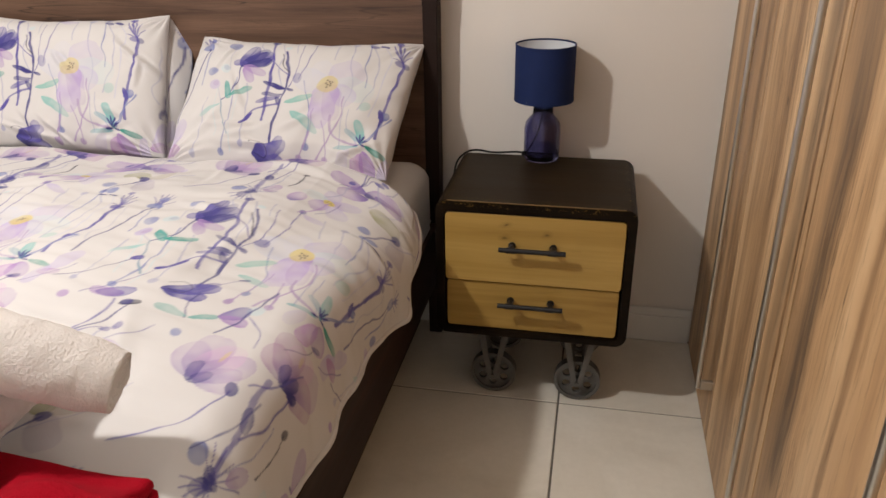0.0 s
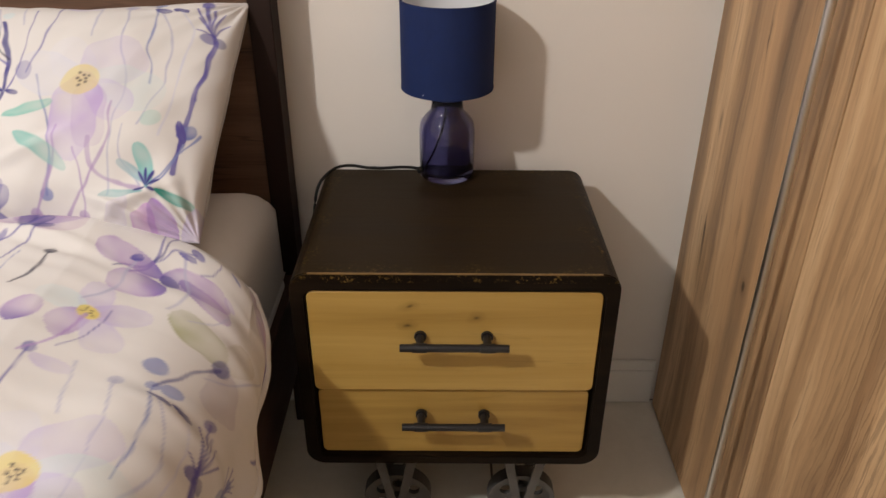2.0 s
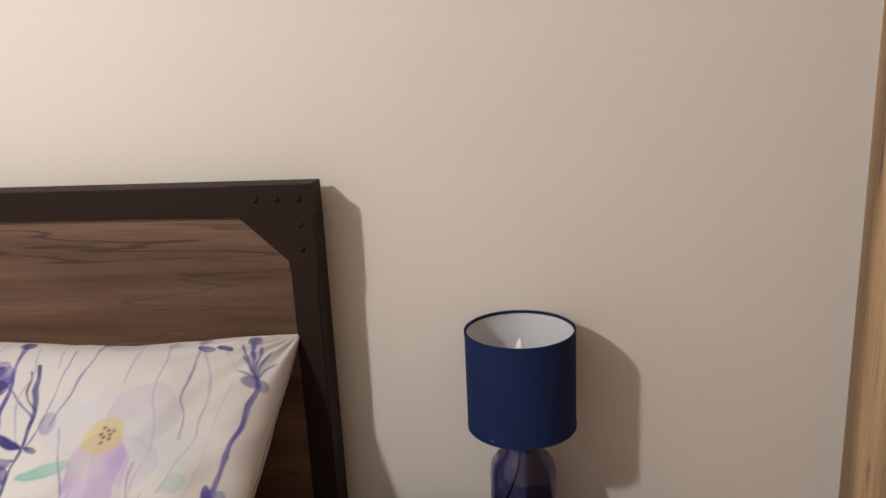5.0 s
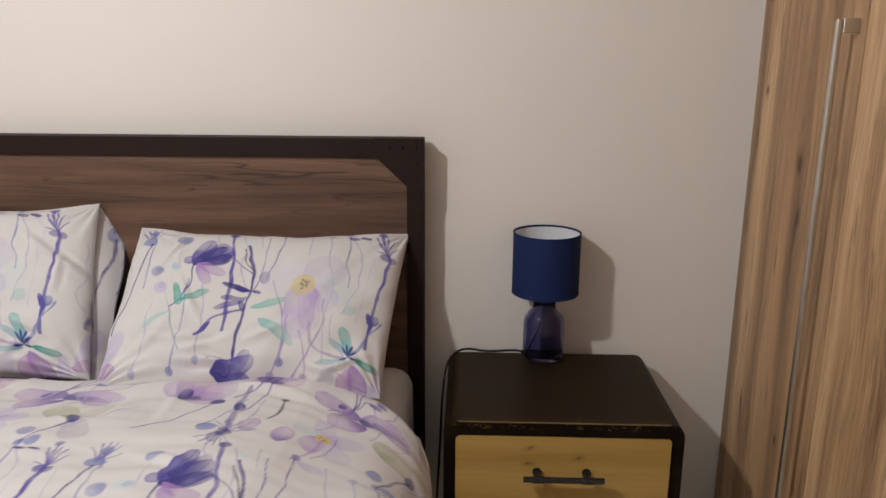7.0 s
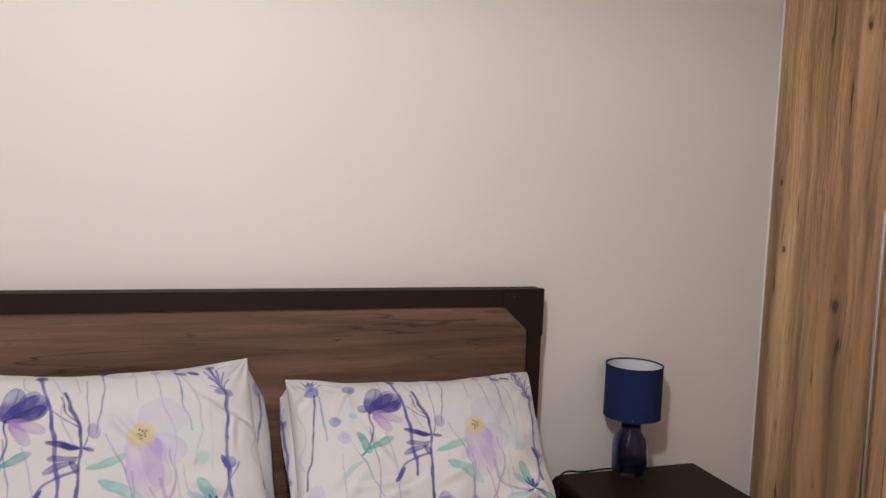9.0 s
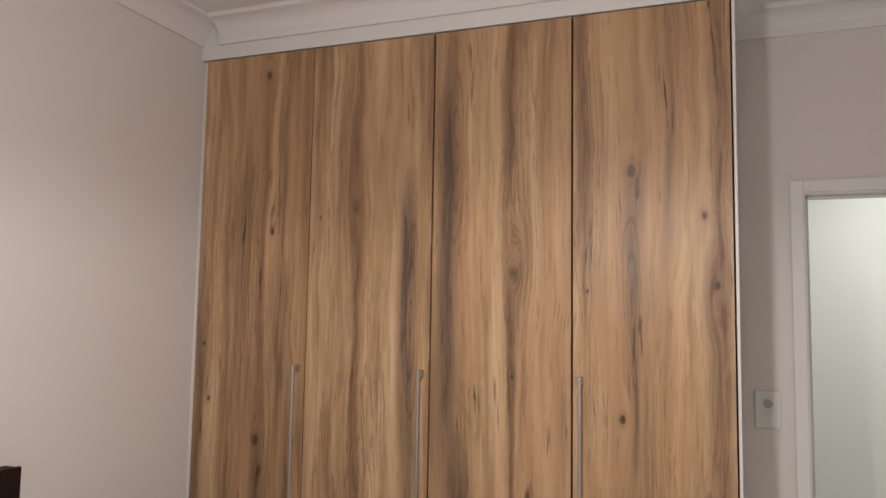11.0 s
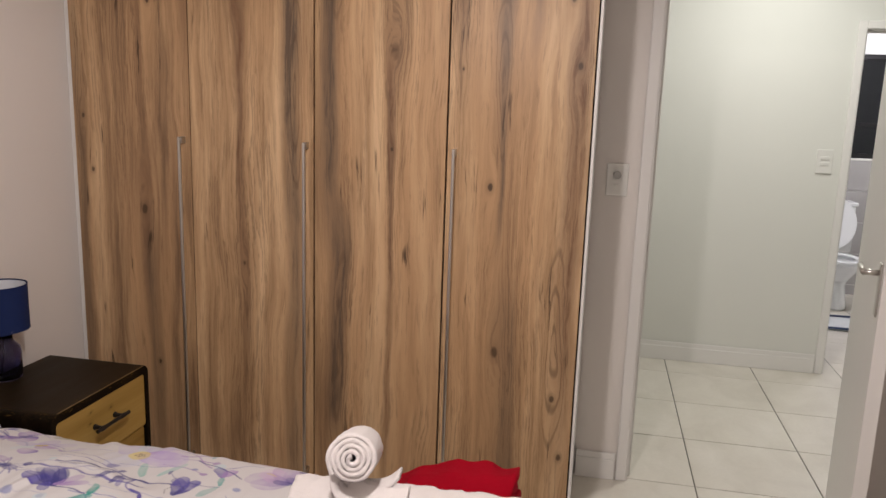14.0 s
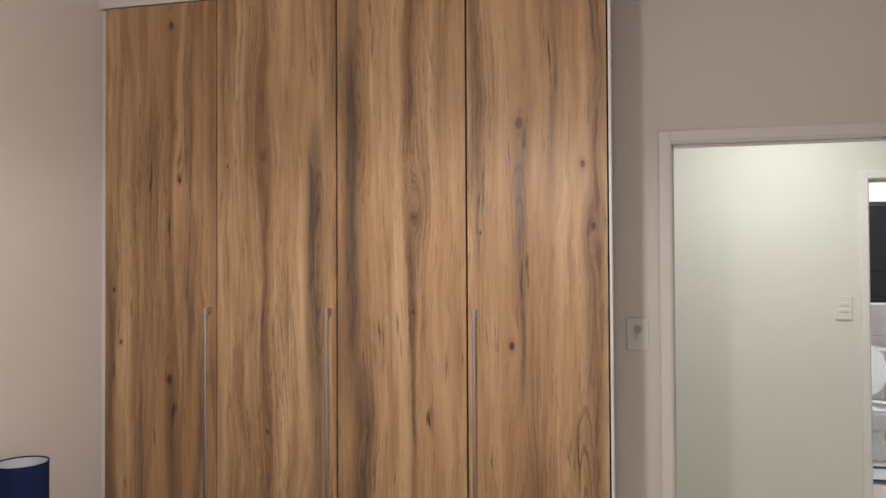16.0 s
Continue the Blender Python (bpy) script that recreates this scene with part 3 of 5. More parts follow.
# ---- bathroom ----
BATH_X = 5.0
structure("wall_bath_north", box(HALL_X + T, BATH_X, 0.35, 0.45, 0, CEIL), HALL_PAINT, "white bathroom side wall", "wall")
WIN = (-1.75, -0.83, 1.19, 2.05)
bath = box(BATH_X, BATH_X + T, -2.5, 0.45, 0, WIN[2])
box(BATH_X, BATH_X + T, -2.5, 0.45, WIN[3], CEIL, bm=bath)
box(BATH_X, BATH_X + T, -2.5, WIN[0], WIN[2], WIN[3], bm=bath)
box(BATH_X, BATH_X + T, WIN[1], 0.45, WIN[2], WIN[3], bm=bath)
structure("wall_bath_east", bath, WALL_GROUT, "bathroom end wall tiled in grey below a window", "wall")
win = tagged(new("window_1"), "dark night-time bathroom window in a black frame", "window", kind="structure")
frame_bm = box(BATH_X + 0.02, BATH_X + 0.06, WIN[0], WIN[1], WIN[2], WIN[2] + 0.04, 0.003, 1)
box(BATH_X + 0.02, BATH_X + 0.06, WIN[0], WIN[1], WIN[3] - 0.04, WIN[3], 0.003, 1, bm=frame_bm)
for y in (WIN[0], (WIN[0] + WIN[1]) / 2 - 0.02, WIN[1] - 0.04):
    box(BATH_X + 0.02, BATH_X + 0.06, y, y + 0.04, WIN[2] + 0.04, WIN[3] - 0.04, 0.003, 1, bm=frame_bm)
box(BATH_X + 0.02, BATH_X + 0.06, WIN[0] + 0.04, WIN[1] - 0.04, 1.46, 1.49, 0.003, 1, bm=frame_bm)
part("window_frame", frame_bm, BLACK_METAL, win)
part("pane", box(BATH_X + 0.037, BATH_X + 0.043, WIN[0] + 0.03, WIN[1] - 0.03, WIN[2] + 0.03, WIN[3] - 0.03), NIGHT_GLASS, win)
part("window_sill", box(BATH_X - 0.012, BATH_X + 0.02, WIN[0] - 0.02, WIN[1] + 0.02, WIN[2] - 0.018, WIN[2], 0.003, 1), TRIM, win)


# ---- wardrobe ----
def wardrobe():
    w = thing("wardrobe", (WARD_X, WARD_Y0, 0), "tall built-in wardrobe with four closed wood-grain laminate doors reaching the ceiling", "wardrobe")
    length = WALL_N - WARD_Y0
    carcass = box(0.036, DOOR_X - WARD_X - 0.002, 0.0, length - 0.002, 0.0, WARD_TOP, 0.001, 1)
    # dark colour on the carcass stands in for shade in the door gaps
    part("carcass", carcass, RAIL, w, "carcass behind the doors, coloured dark to shade the gaps")
    part("side_panel", box(0.006, DOOR_X - WARD_X - 0.018, -0.010, -0.001, 0.0, WARD_TOP, 0.001, 1), TRIM, w, "white end panel")
    part("filler", box(0.016, 0.034, SEAMS[0] - WARD_Y0 + 0.001, length - 0.001, 0.0, WARD_TOP, 0.001, 1), TRIM, w, "white filler strip at the wall")
    for k in range(4):
        y1, y0 = SEAMS[k] - WARD_Y0 - SLIT[k], SEAMS[k + 1] - WARD_Y0 + SLIT[k + 1]
        d = part("door", box(0.0, 0.018, y0, y1, 0.012, WARD_TOP - 0.002, 0.0008, 1), LAMINATE, w)
        if k == 3:
            continue
        if k == 2:
            d.name = "door"
        add_handle = {0: y0 + 0.024, 1: y0 + 0.022, 2: None}[k]
        if add_handle is not None:
            bar_handle(d, add_handle)
    bar_handle(d, SEAMS[3] - WARD_Y0 - 0.030)
    return w


def bar_handle(door, y):
    bm = box(-0.041, -0.029, y - 0.0055, y + 0.0055, 0.155, 1.395, 0.0048, 4)
    for z in (0.155, 1.371):
        box(-0.029, 0.0005, y - 0.006, y + 0.006, z, z + 0.024, 0.001, 1, bm=bm)
    part("handle", bm, STEEL, door, "long brushed steel bar handle")


wardrobe()


# ---- bedroom door ----
def bedroom_door():
    w, th = 0.765, 0.040
    d = thing("door_leaf", (DOOR_X + 0.004, OPEN_R + 0.004, 0.0), "white flush bedroom door standing ajar into the room", "door", rz=77.5)
    # local y runs from the hinge along the leaf, local x is its thickness on the room side
    part("leaf", box(0.006, 0.006 + th, 0, w, 0.008, OPEN_H - 0.004, 0.002, 2), TRIM, d)
    for s, side in ((1, 0.006 + th), (-1, 0.006)):
        y = w - 0.055
        bm = box(side, side + s * 0.006, y - 0.020, y + 0.020, 0.965, 1.125, 0.0015, 2)
        plate = part("handle_plate", bm, STEEL, d, "satin steel handle plate")
        lever = rod((side, y, 1.095), (side + s * 0.052, y, 1.095), 0.009, 14)
        rod((side + s * 0.048, y + 0.008, 1.095), (side + s * 0.048, y - 0.115, 1.095), 0.0085, 14, bm=lever)
        part("lever", lever, STEEL, plate, smooth=True)
    for z in (0.25, 1.0, 1.75):
        part("hinge", rod((0.004, 0, z), (0.004, 0, z + 0.09), 0.005, 10), STEEL, d)


bedroom_door()


# ---- switches ----
def wall_switch(x, y, z, w, h, keys, label):
    s = thing("light_switch", (x, y, z), label, "light switch")
    part("plate", box(-0.009, -0.0005, -w / 2, w / 2, -h / 2, h / 2, 0.003, 2), SWITCH, s)
    for kind, dz in keys:
        if kind == "rocker":
            part("rocker", box(-0.013, -0.0085, -w * 0.27, w * 0.27, dz - 0.010, dz + 0.010, 0.002, 2), SWITCH, s)
        else:
            part("knob", rod((-0.022, 0, dz), (-0.0085, 0, dz), 0.015 if kind == "dial" else 0.009, 20), GREY_KNOB if kind == "dial" else SWITCH, s)
    return s


GREY_KNOB = plain("grey_knob", (0.42, 0.41, 0.39), 0.4)
wall_switch(DOOR_X, 1.155, 1.268, 0.084, 0.128, (("dial", 0.020), ("button", -0.024)), "white dimmer switch plate with a grey round knob on the wall")
wall_switch(HALL_X, -0.045, 1.280, 0.088, 0.138, (("rocker", 0.020), ("rocker", -0.014)), "white two-rocker light switch beside the bathroom doorway")


# ---- nightstands ----
def disc_with_holes(x, z, r, holes, y, thick):
    """A flat round web in the x, z plane with round holes (x, z, r) through it."""
    bm = bmesh.new()
    edges = []
    for cx, cz, cr, seg in [(x, z, r, 36)] + [(a, b, c, 14) for a, b, c in holes]:
        ring = [bm.verts.new((cx + cr * math.cos(2 * math.pi * k / seg), y - thick / 2, cz + cr * math.sin(2 * math.pi * k / seg))) for k in range(seg)]
        edges += [bm.edges.new((ring[k], ring[(k + 1) % seg])) for k in range(seg)]
    flat = bmesh.ops.triangle_fill(bm, use_beauty=True, edges=edges)
    faces = [f for f in flat["geom"] if isinstance(f, bmesh.types.BMFace)]
    out = bmesh.ops.extrude_face_region(bm, geom=faces)
    bmesh.ops.translate(bm, vec=(0, thick, 0), verts=[v for v in out["geom"] if isinstance(v, bmesh.types.BMVert)])
    bmesh.ops.recalc_face_normals(bm, faces=bm.faces)
    return bm


def cast_wheel(parent, x, y, r=0.063):
    z = r
    circle = lambda q: [(x + q * math.cos(a), z + q * math.sin(a)) for a in [2 * math.pi * k / 36 for k in range(36)]]
    w = part("wheel", ring_prism(circle(r), circle(r - 0.009), y - 0.014, y + 0.014), IRON, parent, "grey cast-iron wheel")
    holes = [(x + 0.034 * math.cos(2 * math.pi * k / 6 + 0.5), z + 0.034 * math.sin(2 * math.pi * k / 6 + 0.5), 0.0115) for k in range(6)]
    part("web", disc_with_holes(x, z, r - 0.0088, holes, y, 0.010), IRON, w, "pierced wheel disc")
    part("hub", rod((x, y - 0.020, z), (x, y + 0.020, z), 0.013, 16), IRON, w)
    part("axle", rod((x, y - 0.034, z), (x, y + 0.034, z), 0.006, 12), IRON, w)
    return w


def fork(parent, x, y, top):
    z = 0.063
    f = part("fork", box(x - 0.050, x + 0.050, y - 0.036, y + 0.036, top - 0.006, top - 0.0002, 0.001, 1), IRON, parent, "iron caster fork")
    for side in (-0.029, 0.024):
        for q in (-1, 1):
            arm = [(x + q * 0.047, top - 0.006), (x + q * 0.028, top - 0.006), (x + q * 0.001, z + 0.008), (x + q * 0.001, z - 0.012), (x + q * 0.012, z - 0.010)]
            part("arm", prism(arm, "y", y + side, y + side + 0.005, 0.0008, 1), IRON, f)
        part("crossbar", box(x - 0.030, x + 0.030, y + side, y + side + 0.005, top - 0.014, top - 0.006), IRON, f)
    return f


def nightstand(place, label):
    n = thing("nightstand", place, label, "nightstand", group="nightstands beside the bed")
    x0, x1, y0, y1, z0, z1 = -0.246, 0.246, -0.188, 0.188, 0.226, 0.606
    outer, inner = round_rect(x0, x1, z0, z1, 0.030), round_rect(x0 + 0.022, x1 - 0.022, z0 + 0.019, z1 - 0.031, 0.014)
    shell = ring_prism(outer, inner, y0, y1)
    bmesh.ops.bevel(shell, geom=[e for e in shell.edges if all(abs(v.co.y - y0) < 1e-5 for v in e.verts) and e.calc_length() > 0 and len({(round(f.normal.y, 1)) for f in e.link_faces}) > 1], offset=0.002, segments=2, affect="EDGES")
    part("case", shell, CASE, n, "black-stained rounded wooden case")
    part("worn_edge", box(x0 + 0.030, x1 - 0.030, y0 - 0.0006, y0 + 0.0016, z1 - 0.0016, z1 + 0.0006), WORN, n, "worn golden edge")
    part("back_panel", box(x0 + 0.02, x1 - 0.02, y1 - 0.012, y1 - 0.004, z0 + 0.018, z1 - 0.030), EBONY, n)
    mid = 0.385
    for lo, hi, bar, back, wide in ((mid + 0.0015, z1 - 0.033, 0.494, 0.0, 0.0245), (z0 + 0.021, mid - 0.0030, 0.337, 0.007, 0.0270)):
        front = round_rect(x0 + wide, x1 - wide, lo, hi, 0.010, 5)
        bm = prism(front, "y", y0 + 0.002 + back, y0 + 0.021 + back, 0.0012, 1)
        d = part("drawer", bm, PINE, n, "honey pine drawer front")
        grip = rod((-0.082, y0 - 0.030, bar), (0.082, y0 - 0.030, bar), 0.0062, 12)
        for q in (-0.052, 0.050):
            rod((q, y0 - 0.030, bar), (q, y0 + 0.004, bar), 0.0065, 12, bm=grip)
            rod((q, y0 - 0.003, bar), (q, y0 + 0.003, bar), 0.0095, 12, bm=grip)
            rod((q - 0.011, y0 - 0.030, bar), (q + 0.011, y0 - 0.030, bar), 0.0075, 12, bm=grip)
        part("handle", grip, BLACK_METAL, d, "black bar handle on two posts")
    for x in (-0.102, 0.131):
        for y in (-0.104, 0.125):
            cast_wheel(n, x, y)
            fork(n, x, y, z0)
    return n


stand = nightstand((-0.0235, 2.930, 0), "black-stained wooden nightstand with two pine drawers on cast-iron wheels")
other = copy_thing(stand, pose(-2.262, 2.930, 0))
tagged(other, "black-stained wooden nightstand on wheels at the far bed side")


# ---- table lamp ----
def table_lamp(place):
    t = thing("table_lamp", place, "navy drum-shade table lamp with a blue-grey glass jar base", "lamp")
    glass = [(0.001, 0.001), (0.040, 0.001), (0.045, 0.006), (0.046, 0.020), (0.046, 0.085), (0.043, 0.100), (0.034, 0.112), (0.026, 0.120), (0.024, 0.140),
             (0.021, 0.140), (0.022, 0.121), (0.031, 0.109), (0.039, 0.097), (0.0425, 0.084), (0.0425, 0.020), (0.040, 0.012), (0.001, 0.011)]
    glass = [(q * 1.09 if z < 0.115 else q * 1.1, z * 1.07) for q, z in glass]
    g = part("base", lathe(glass, 48), BLUE_GLASS, t, "blue-grey glass jar", smooth=True)
    part("cap", rod((0, 0, 0.148), (0, 0, 0.170), 0.026, 24), NAVY, t)
    part("socket", rod((0, 0, 0.158), (0, 0, 0.215), 0.014, 16), SHADE_IN, t, "white lamp socket")
    r, lo, hi = 0.0803, 0.169, 0.319
    part("shade", lathe([(r, lo), (r, hi), (r - 0.0012, hi), (r - 0.0012, lo), (r, lo)], 72), NAVY, t, "navy fabric drum shade", smooth=False)
    part("lining", lathe([(r - 0.0016, lo + 0.002), (r - 0.0016, hi - 0.003)], 72), SHADE_IN, t, "white shade lining", smooth=True)
    for z in (lo, hi - 0.004):
        part("rim", lathe([(r + 0.0006, z), (r + 0.0006, z + 0.004), (r - 0.0026, z + 0.004), (r - 0.0026, z), (r + 0.0006, z)], 72), NAVY, t)
    spider = bmesh.new()
    for k in range(3):
        a = 2 * math.pi * k / 3
        rod((0.012 * math.cos(a), 0.012 * math.sin(a), 0.205), (r * math.cos(a), r * math.sin(a), 0.175), 0.0014, 6, bm=spider)
    part("spider", spider, SHADE_IN, t)
    part("bulb", lathe([(0.001, 0.304), (0.0025, 0.302), (0.006, 0.293), (0.012, 0.275), (0.0165, 0.254), (0.0165, 0.238), (0.013, 0.222), (0.010, 0.214), (0.001, 0.214)], 32), BULB, t, "unlit opal candle bulb", smooth=True)
    part("inner_cord", tube([(0.0, 0.0, 0.150), (-0.006, -0.004, 0.10), (-0.020, -0.010, 0.06), (-0.040, -0.018, 0.022), (-0.050, -0.021, 0.020)], 0.0020), CORD, t)
    part("grommet", rod((-0.053, -0.022, 0.020), (-0.045, -0.019, 0.020), 0.006, 12), CORD, t)
    cord = tube([(-0.048, -0.020, 0.021), (-0.066, -0.012, 0.021), (-0.090, 0.002, 0.015), (-0.120, 0.014, 0.008), (-0.150, 0.018, 0.007), (-0.178, 0.018, 0.011), (-0.203, 0.010, 0.011), (-0.222, -0.008, 0.004),
                 (-0.236, -0.030, -0.012), (-0.243, -0.045, -0.050), (-0.248, -0.050, -0.120), (-0.252, -0.040, -0.22), (-0.258, -0.01, -0.34), (-0.266, 0.02, -0.48), (-0.27, 0.03, -0.60)], 0.0028)
    part("cord", cord, CORD, t, "black power cord")
    return t


table_lamp((-0.036, 3.093, 0.606))


# ---- bed ----
BED_X0, BED_X1 = -1.931, -0.331


def bed():
    b = thing("bed", ((BED_X0 + BED_X1) / 2, 2.14, 0), "double bed with a dark wood headboard framed in brown steel", "bed")
    hw = (BED_X1 - BED_X0) / 2
    f, k = 3.096 - 2.14, 3.152 - 2.14
    head = part("headboard", box(-hw + 0.038, hw - 0.038, f + 0.010, k - 0.006, 0.22, 1.100, 0.001, 1), PANEL, b, "dark brown wood-grain headboard panel")
    part("top_bar", box(-hw, hw, f, k, 1.097, 1.142, 0.0015, 1), BROWN_STEEL, head, "brown steel angle bar")
    for s in (-1, 1):
        part("post", box(s * hw, s * (hw - 0.040), f, k, 0.0, 1.097, 0.0015, 1), BROWN_STEEL, head, "brown steel post")
        g = [(s * (hw + 0.0015), 1.1435), (s * (hw - 0.118), 1.1435), (s * (hw - 0.118), 1.097), (s * (hw - 0.110), 1.097), (s * (hw - 0.040), 1.030), (s * (hw - 0.040), 1.015), (s * (hw + 0.0015), 1.015)]
        part("corner_plate", prism(g, "y", f - 0.003, f + 0.012), BROWN_STEEL, head, "riveted steel corner plate")
        for dx, z in ((0.018, 1.122), (0.050, 1.122), (0.082, 1.122), (0.018, 1.085), (0.018, 1.048)):
            rv = bmesh.new()
            bmesh.ops.create_uvsphere(rv, u_segments=10, v_segments=6, radius=0.0048, matrix=Matrix.Translation((s * (hw - dx), f - 0.003, z)) @ Matrix.Diagonal((1, 0.6, 1, 1)))
            part("rivet", rv, BROWN_STEEL, head, smooth=True)
        part("side_rail", box(s * (hw - 0.006), s * (hw - 0.034), 1.165 - 2.14, f + 0.01, 0.20, 0.385, 0.003, 2), RAIL, b, "dark wood side rail")
    foot = part("footboard", box(-hw, hw, 1.128 - 2.14, 1.165 - 2.14, 0.20, 0.505, 0.003, 2), RAIL, b, "low dark wood footboard")
    for s in (-1, 1):
        part("leg", box(s * hw, s * (hw - 0.07), 1.126 - 2.14, 1.198 - 2.14, 0.0, 0.508, 0.003, 2), RAIL, b)
    for k in range(11):
        y = 1.26 - 2.14 + k * 0.175
        part("slat", box(-hw + 0.03, hw - 0.03, y, y + 0.07, 0.29, 0.31), PINE, b)
    return b


bed()


def mattress():
    m = thing("mattress", (-1.131, 2.14, 0.312), "mattress in a plain white fitted sheet on the bed", "mattress")
    core = box(-0.780, 0.780, -0.945, 0.940, 0.0, 0.10, 0.030, 4)
    part("core", core, SHEET, m, "quilted mattress base", smooth=True)
    nu, nv = 90, 110
    grid = np.meshgrid(np.linspace(-1, 1, nu), np.linspace(-1, 1, nv), indexing="ij")
    a, b = grid[0].ravel(), grid[1].ravel()
    edge = np.maximum(np.abs(a), np.abs(b))
    # a domed top whose outer tenth turns down into the sides
    turn = np.clip((edge - 0.86) / 0.14, 0, 1) * math.pi / 2
    grow = 0.86 * 1.02 + (1 - 0.86 * 1.02) * np.sin(turn)
    scale = np.where(edge < 0.86, 1.02, grow / np.maximum(edge, 1e-6))
    x, y = a * scale * 0.776, b * scale * 0.948
    z = 0.300 - 0.030 * (0.948 - y) - 0.095 * (1 - np.cos(turn)) - 0.12 * np.clip((edge - 0.985) / 0.015, 0, 1)
    z = z + 0.004 * (value_noise(x + 2, y + 2, 9, 40) - 0.5) * (edge < 0.97)
    faces = cloth("sheet", None, nu, nv, None)[1]
    bm = bmesh.new()
    verts = [bm.verts.new(p) for p in zip(x, y, z)]
    for f in faces:
        bm.faces.new([verts[k] for k in f])
    part("fitted_sheet", bm, SHEET, m, "white fitted sheet", smooth=True)
    return m


# ---- printed cotton: a watercolour of purple flowers ----
def value_noise(u, v, freq, seed):
    rng = np.random.default_rng(seed)
    grid = rng.random((64, 64))
    x, y = u * freq, v * freq
    i, j = np.floor(x).astype(int), np.floor(y).astype(int)
    fx, fy = x - i, y - j
    fx, fy = fx * fx * (3 - 2 * fx), fy * fy * (3 - 2 * fy)
    g = lambda a, b: grid[a % 64, b % 64]
    return (g(i, j) * (1 - fx) + g(i + 1, j) * fx) * (1 - fy) + (g(i, j + 1) * (1 - fx) + g(i + 1, j + 1) * fx) * fy


INDIGO, VIOLET, LILAC, PALE = (0.044, 0.040, 0.195), (0.096, 0.080, 0.31), (0.34, 0.215, 0.47), (0.46, 0.40, 0.60)
TEAL, MIST, YELLOW, BLUSH, INK = (0.10, 0.34, 0.32), (0.50, 0.60, 0.64), (0.62, 0.50, 0.10), (0.60, 0.40, 0.58), (0.020, 0.018, 0.05)


class Print:
    """Watercolour brush marks laid over a cloth whose points have flat coordinates u, v; the marks repeat every tile."""

    def __init__(self, u, v, tile, scale=1.0, drop=0.0, origin=(0.0, 0.0)):
        self.tile, self.scale, self.drop, self.origin = tile, scale, drop, origin
        self.grain = value_noise(u, v, 70, 3)
        self.wash = 0.6 * value_noise(u, v, 26, 5) + 0.4 * value_noise(u, v, 60, 6)
        self.u = u + 0.008 * (value_noise(u, v, 34, 1) - 0.5) + 0.016 * (value_noise(u, v, 13, 21) - 0.5)
        self.v = v + 0.008 * (value_noise(u, v, 34, 2) - 0.5) + 0.016 * (value_noise(u, v, 13, 22) - 0.5)
        self.rgb = np.empty((len(u), 3))
        self.rgb[:] = (0.60, 0.580, 0.580)
        self.soft = 0.0022

    def near(self, x, y):
        a, b = self.tile
        dy = self.v - y * self.scale - self.origin[1]
        row = np.floor(dy / b + 0.5)
        return (self.u - x * self.scale - self.origin[0] - row * self.drop + a / 2) % a - a / 2, dy - row * b

    def lay(self, mask, colour, alpha):
        w = (np.clip(mask, 0, 1) * alpha)[:, None]
        self.rgb += (np.array(colour) - self.rgb) * w

    def petal(self, x, y, turn, length, width, colour, alpha=0.8, base=None):
        dx, dy = self.near(x, y)
        c, s = math.cos(radians(turn)), math.sin(radians(turn))
        length, width = length * self.scale, width * self.scale
        a, b = dx * c + dy * s, -dx * s + dy * c
        t = np.clip(a / length, 1e-4, 1)
        half = width * 1.18 * t ** 0.55 * (1 - t) ** 0.38
        inside = (half - np.abs(b)) / self.soft
        inside = np.where((a < 0) | (a > length), -1, inside)
        mask = np.clip(inside, 0, 1)
        edge = np.exp(-np.clip(inside, 0, 40) / 1.6)
        strength = alpha * (0.35 + 1.15 * self.wash) * (0.78 + 0.5 * edge) * (1.15 - 0.35 * t)
        self.lay(mask, colour, np.clip(strength, 0, 1))
        if base:
            self.lay(mask * np.clip(1 - t * 1.9, 0, 1), base, alpha * (0.5 + 0.6 * self.wash))

    def dot(self, x, y, r, colour, alpha=0.8):
        dx, dy = self.near(x, y)
        inside = (r * self.scale - np.hypot(dx, dy)) / self.soft
        self.lay(np.clip(inside, 0, 1), colour, alpha * (0.55 + 0.6 * self.wash))

    def stem(self, points, width, colour, alpha=0.85):
        pts = np.array(points, float)
        steps = np.linspace(0, len(pts) - 1, 5 * (len(pts) - 1) + 1)
        k = np.clip(steps.astype(int), 0, len(pts) - 2)
        f = (steps - k)[:, None]
        m0 = (pts[np.minimum(k + 1, len(pts) - 1)] - pts[np.maximum(k - 1, 0)]) / 2
        m1 = (pts[np.minimum(k + 2, len(pts) - 1)] - pts[k]) / 2
        line = (2 * f ** 3 - 3 * f * f + 1) * pts[k] + (f ** 3 - 2 * f * f + f) * m0 + (3 * f * f - 2 * f ** 3) * pts[k + 1] + (f ** 3 - f * f) * m1
        best = np.full(len(self.u), 9.0)
        for p, q in zip(line, line[1:]):
            dx, dy = self.near(*p)
            ex, ey = (q - p) * self.scale
            t = np.clip((dx * ex + dy * ey) / (ex * ex + ey * ey + 1e-12), 0, 1)
            best = np.minimum(best, np.hypot(dx - t * ex, dy - t * ey))
        inside = (width * self.scale * (0.7 + 0.6 * self.grain) - best) / self.soft + 0.4
        self.lay(np.clip(inside, 0, 1), colour, alpha * (0.6 + 0.5 * self.wash))

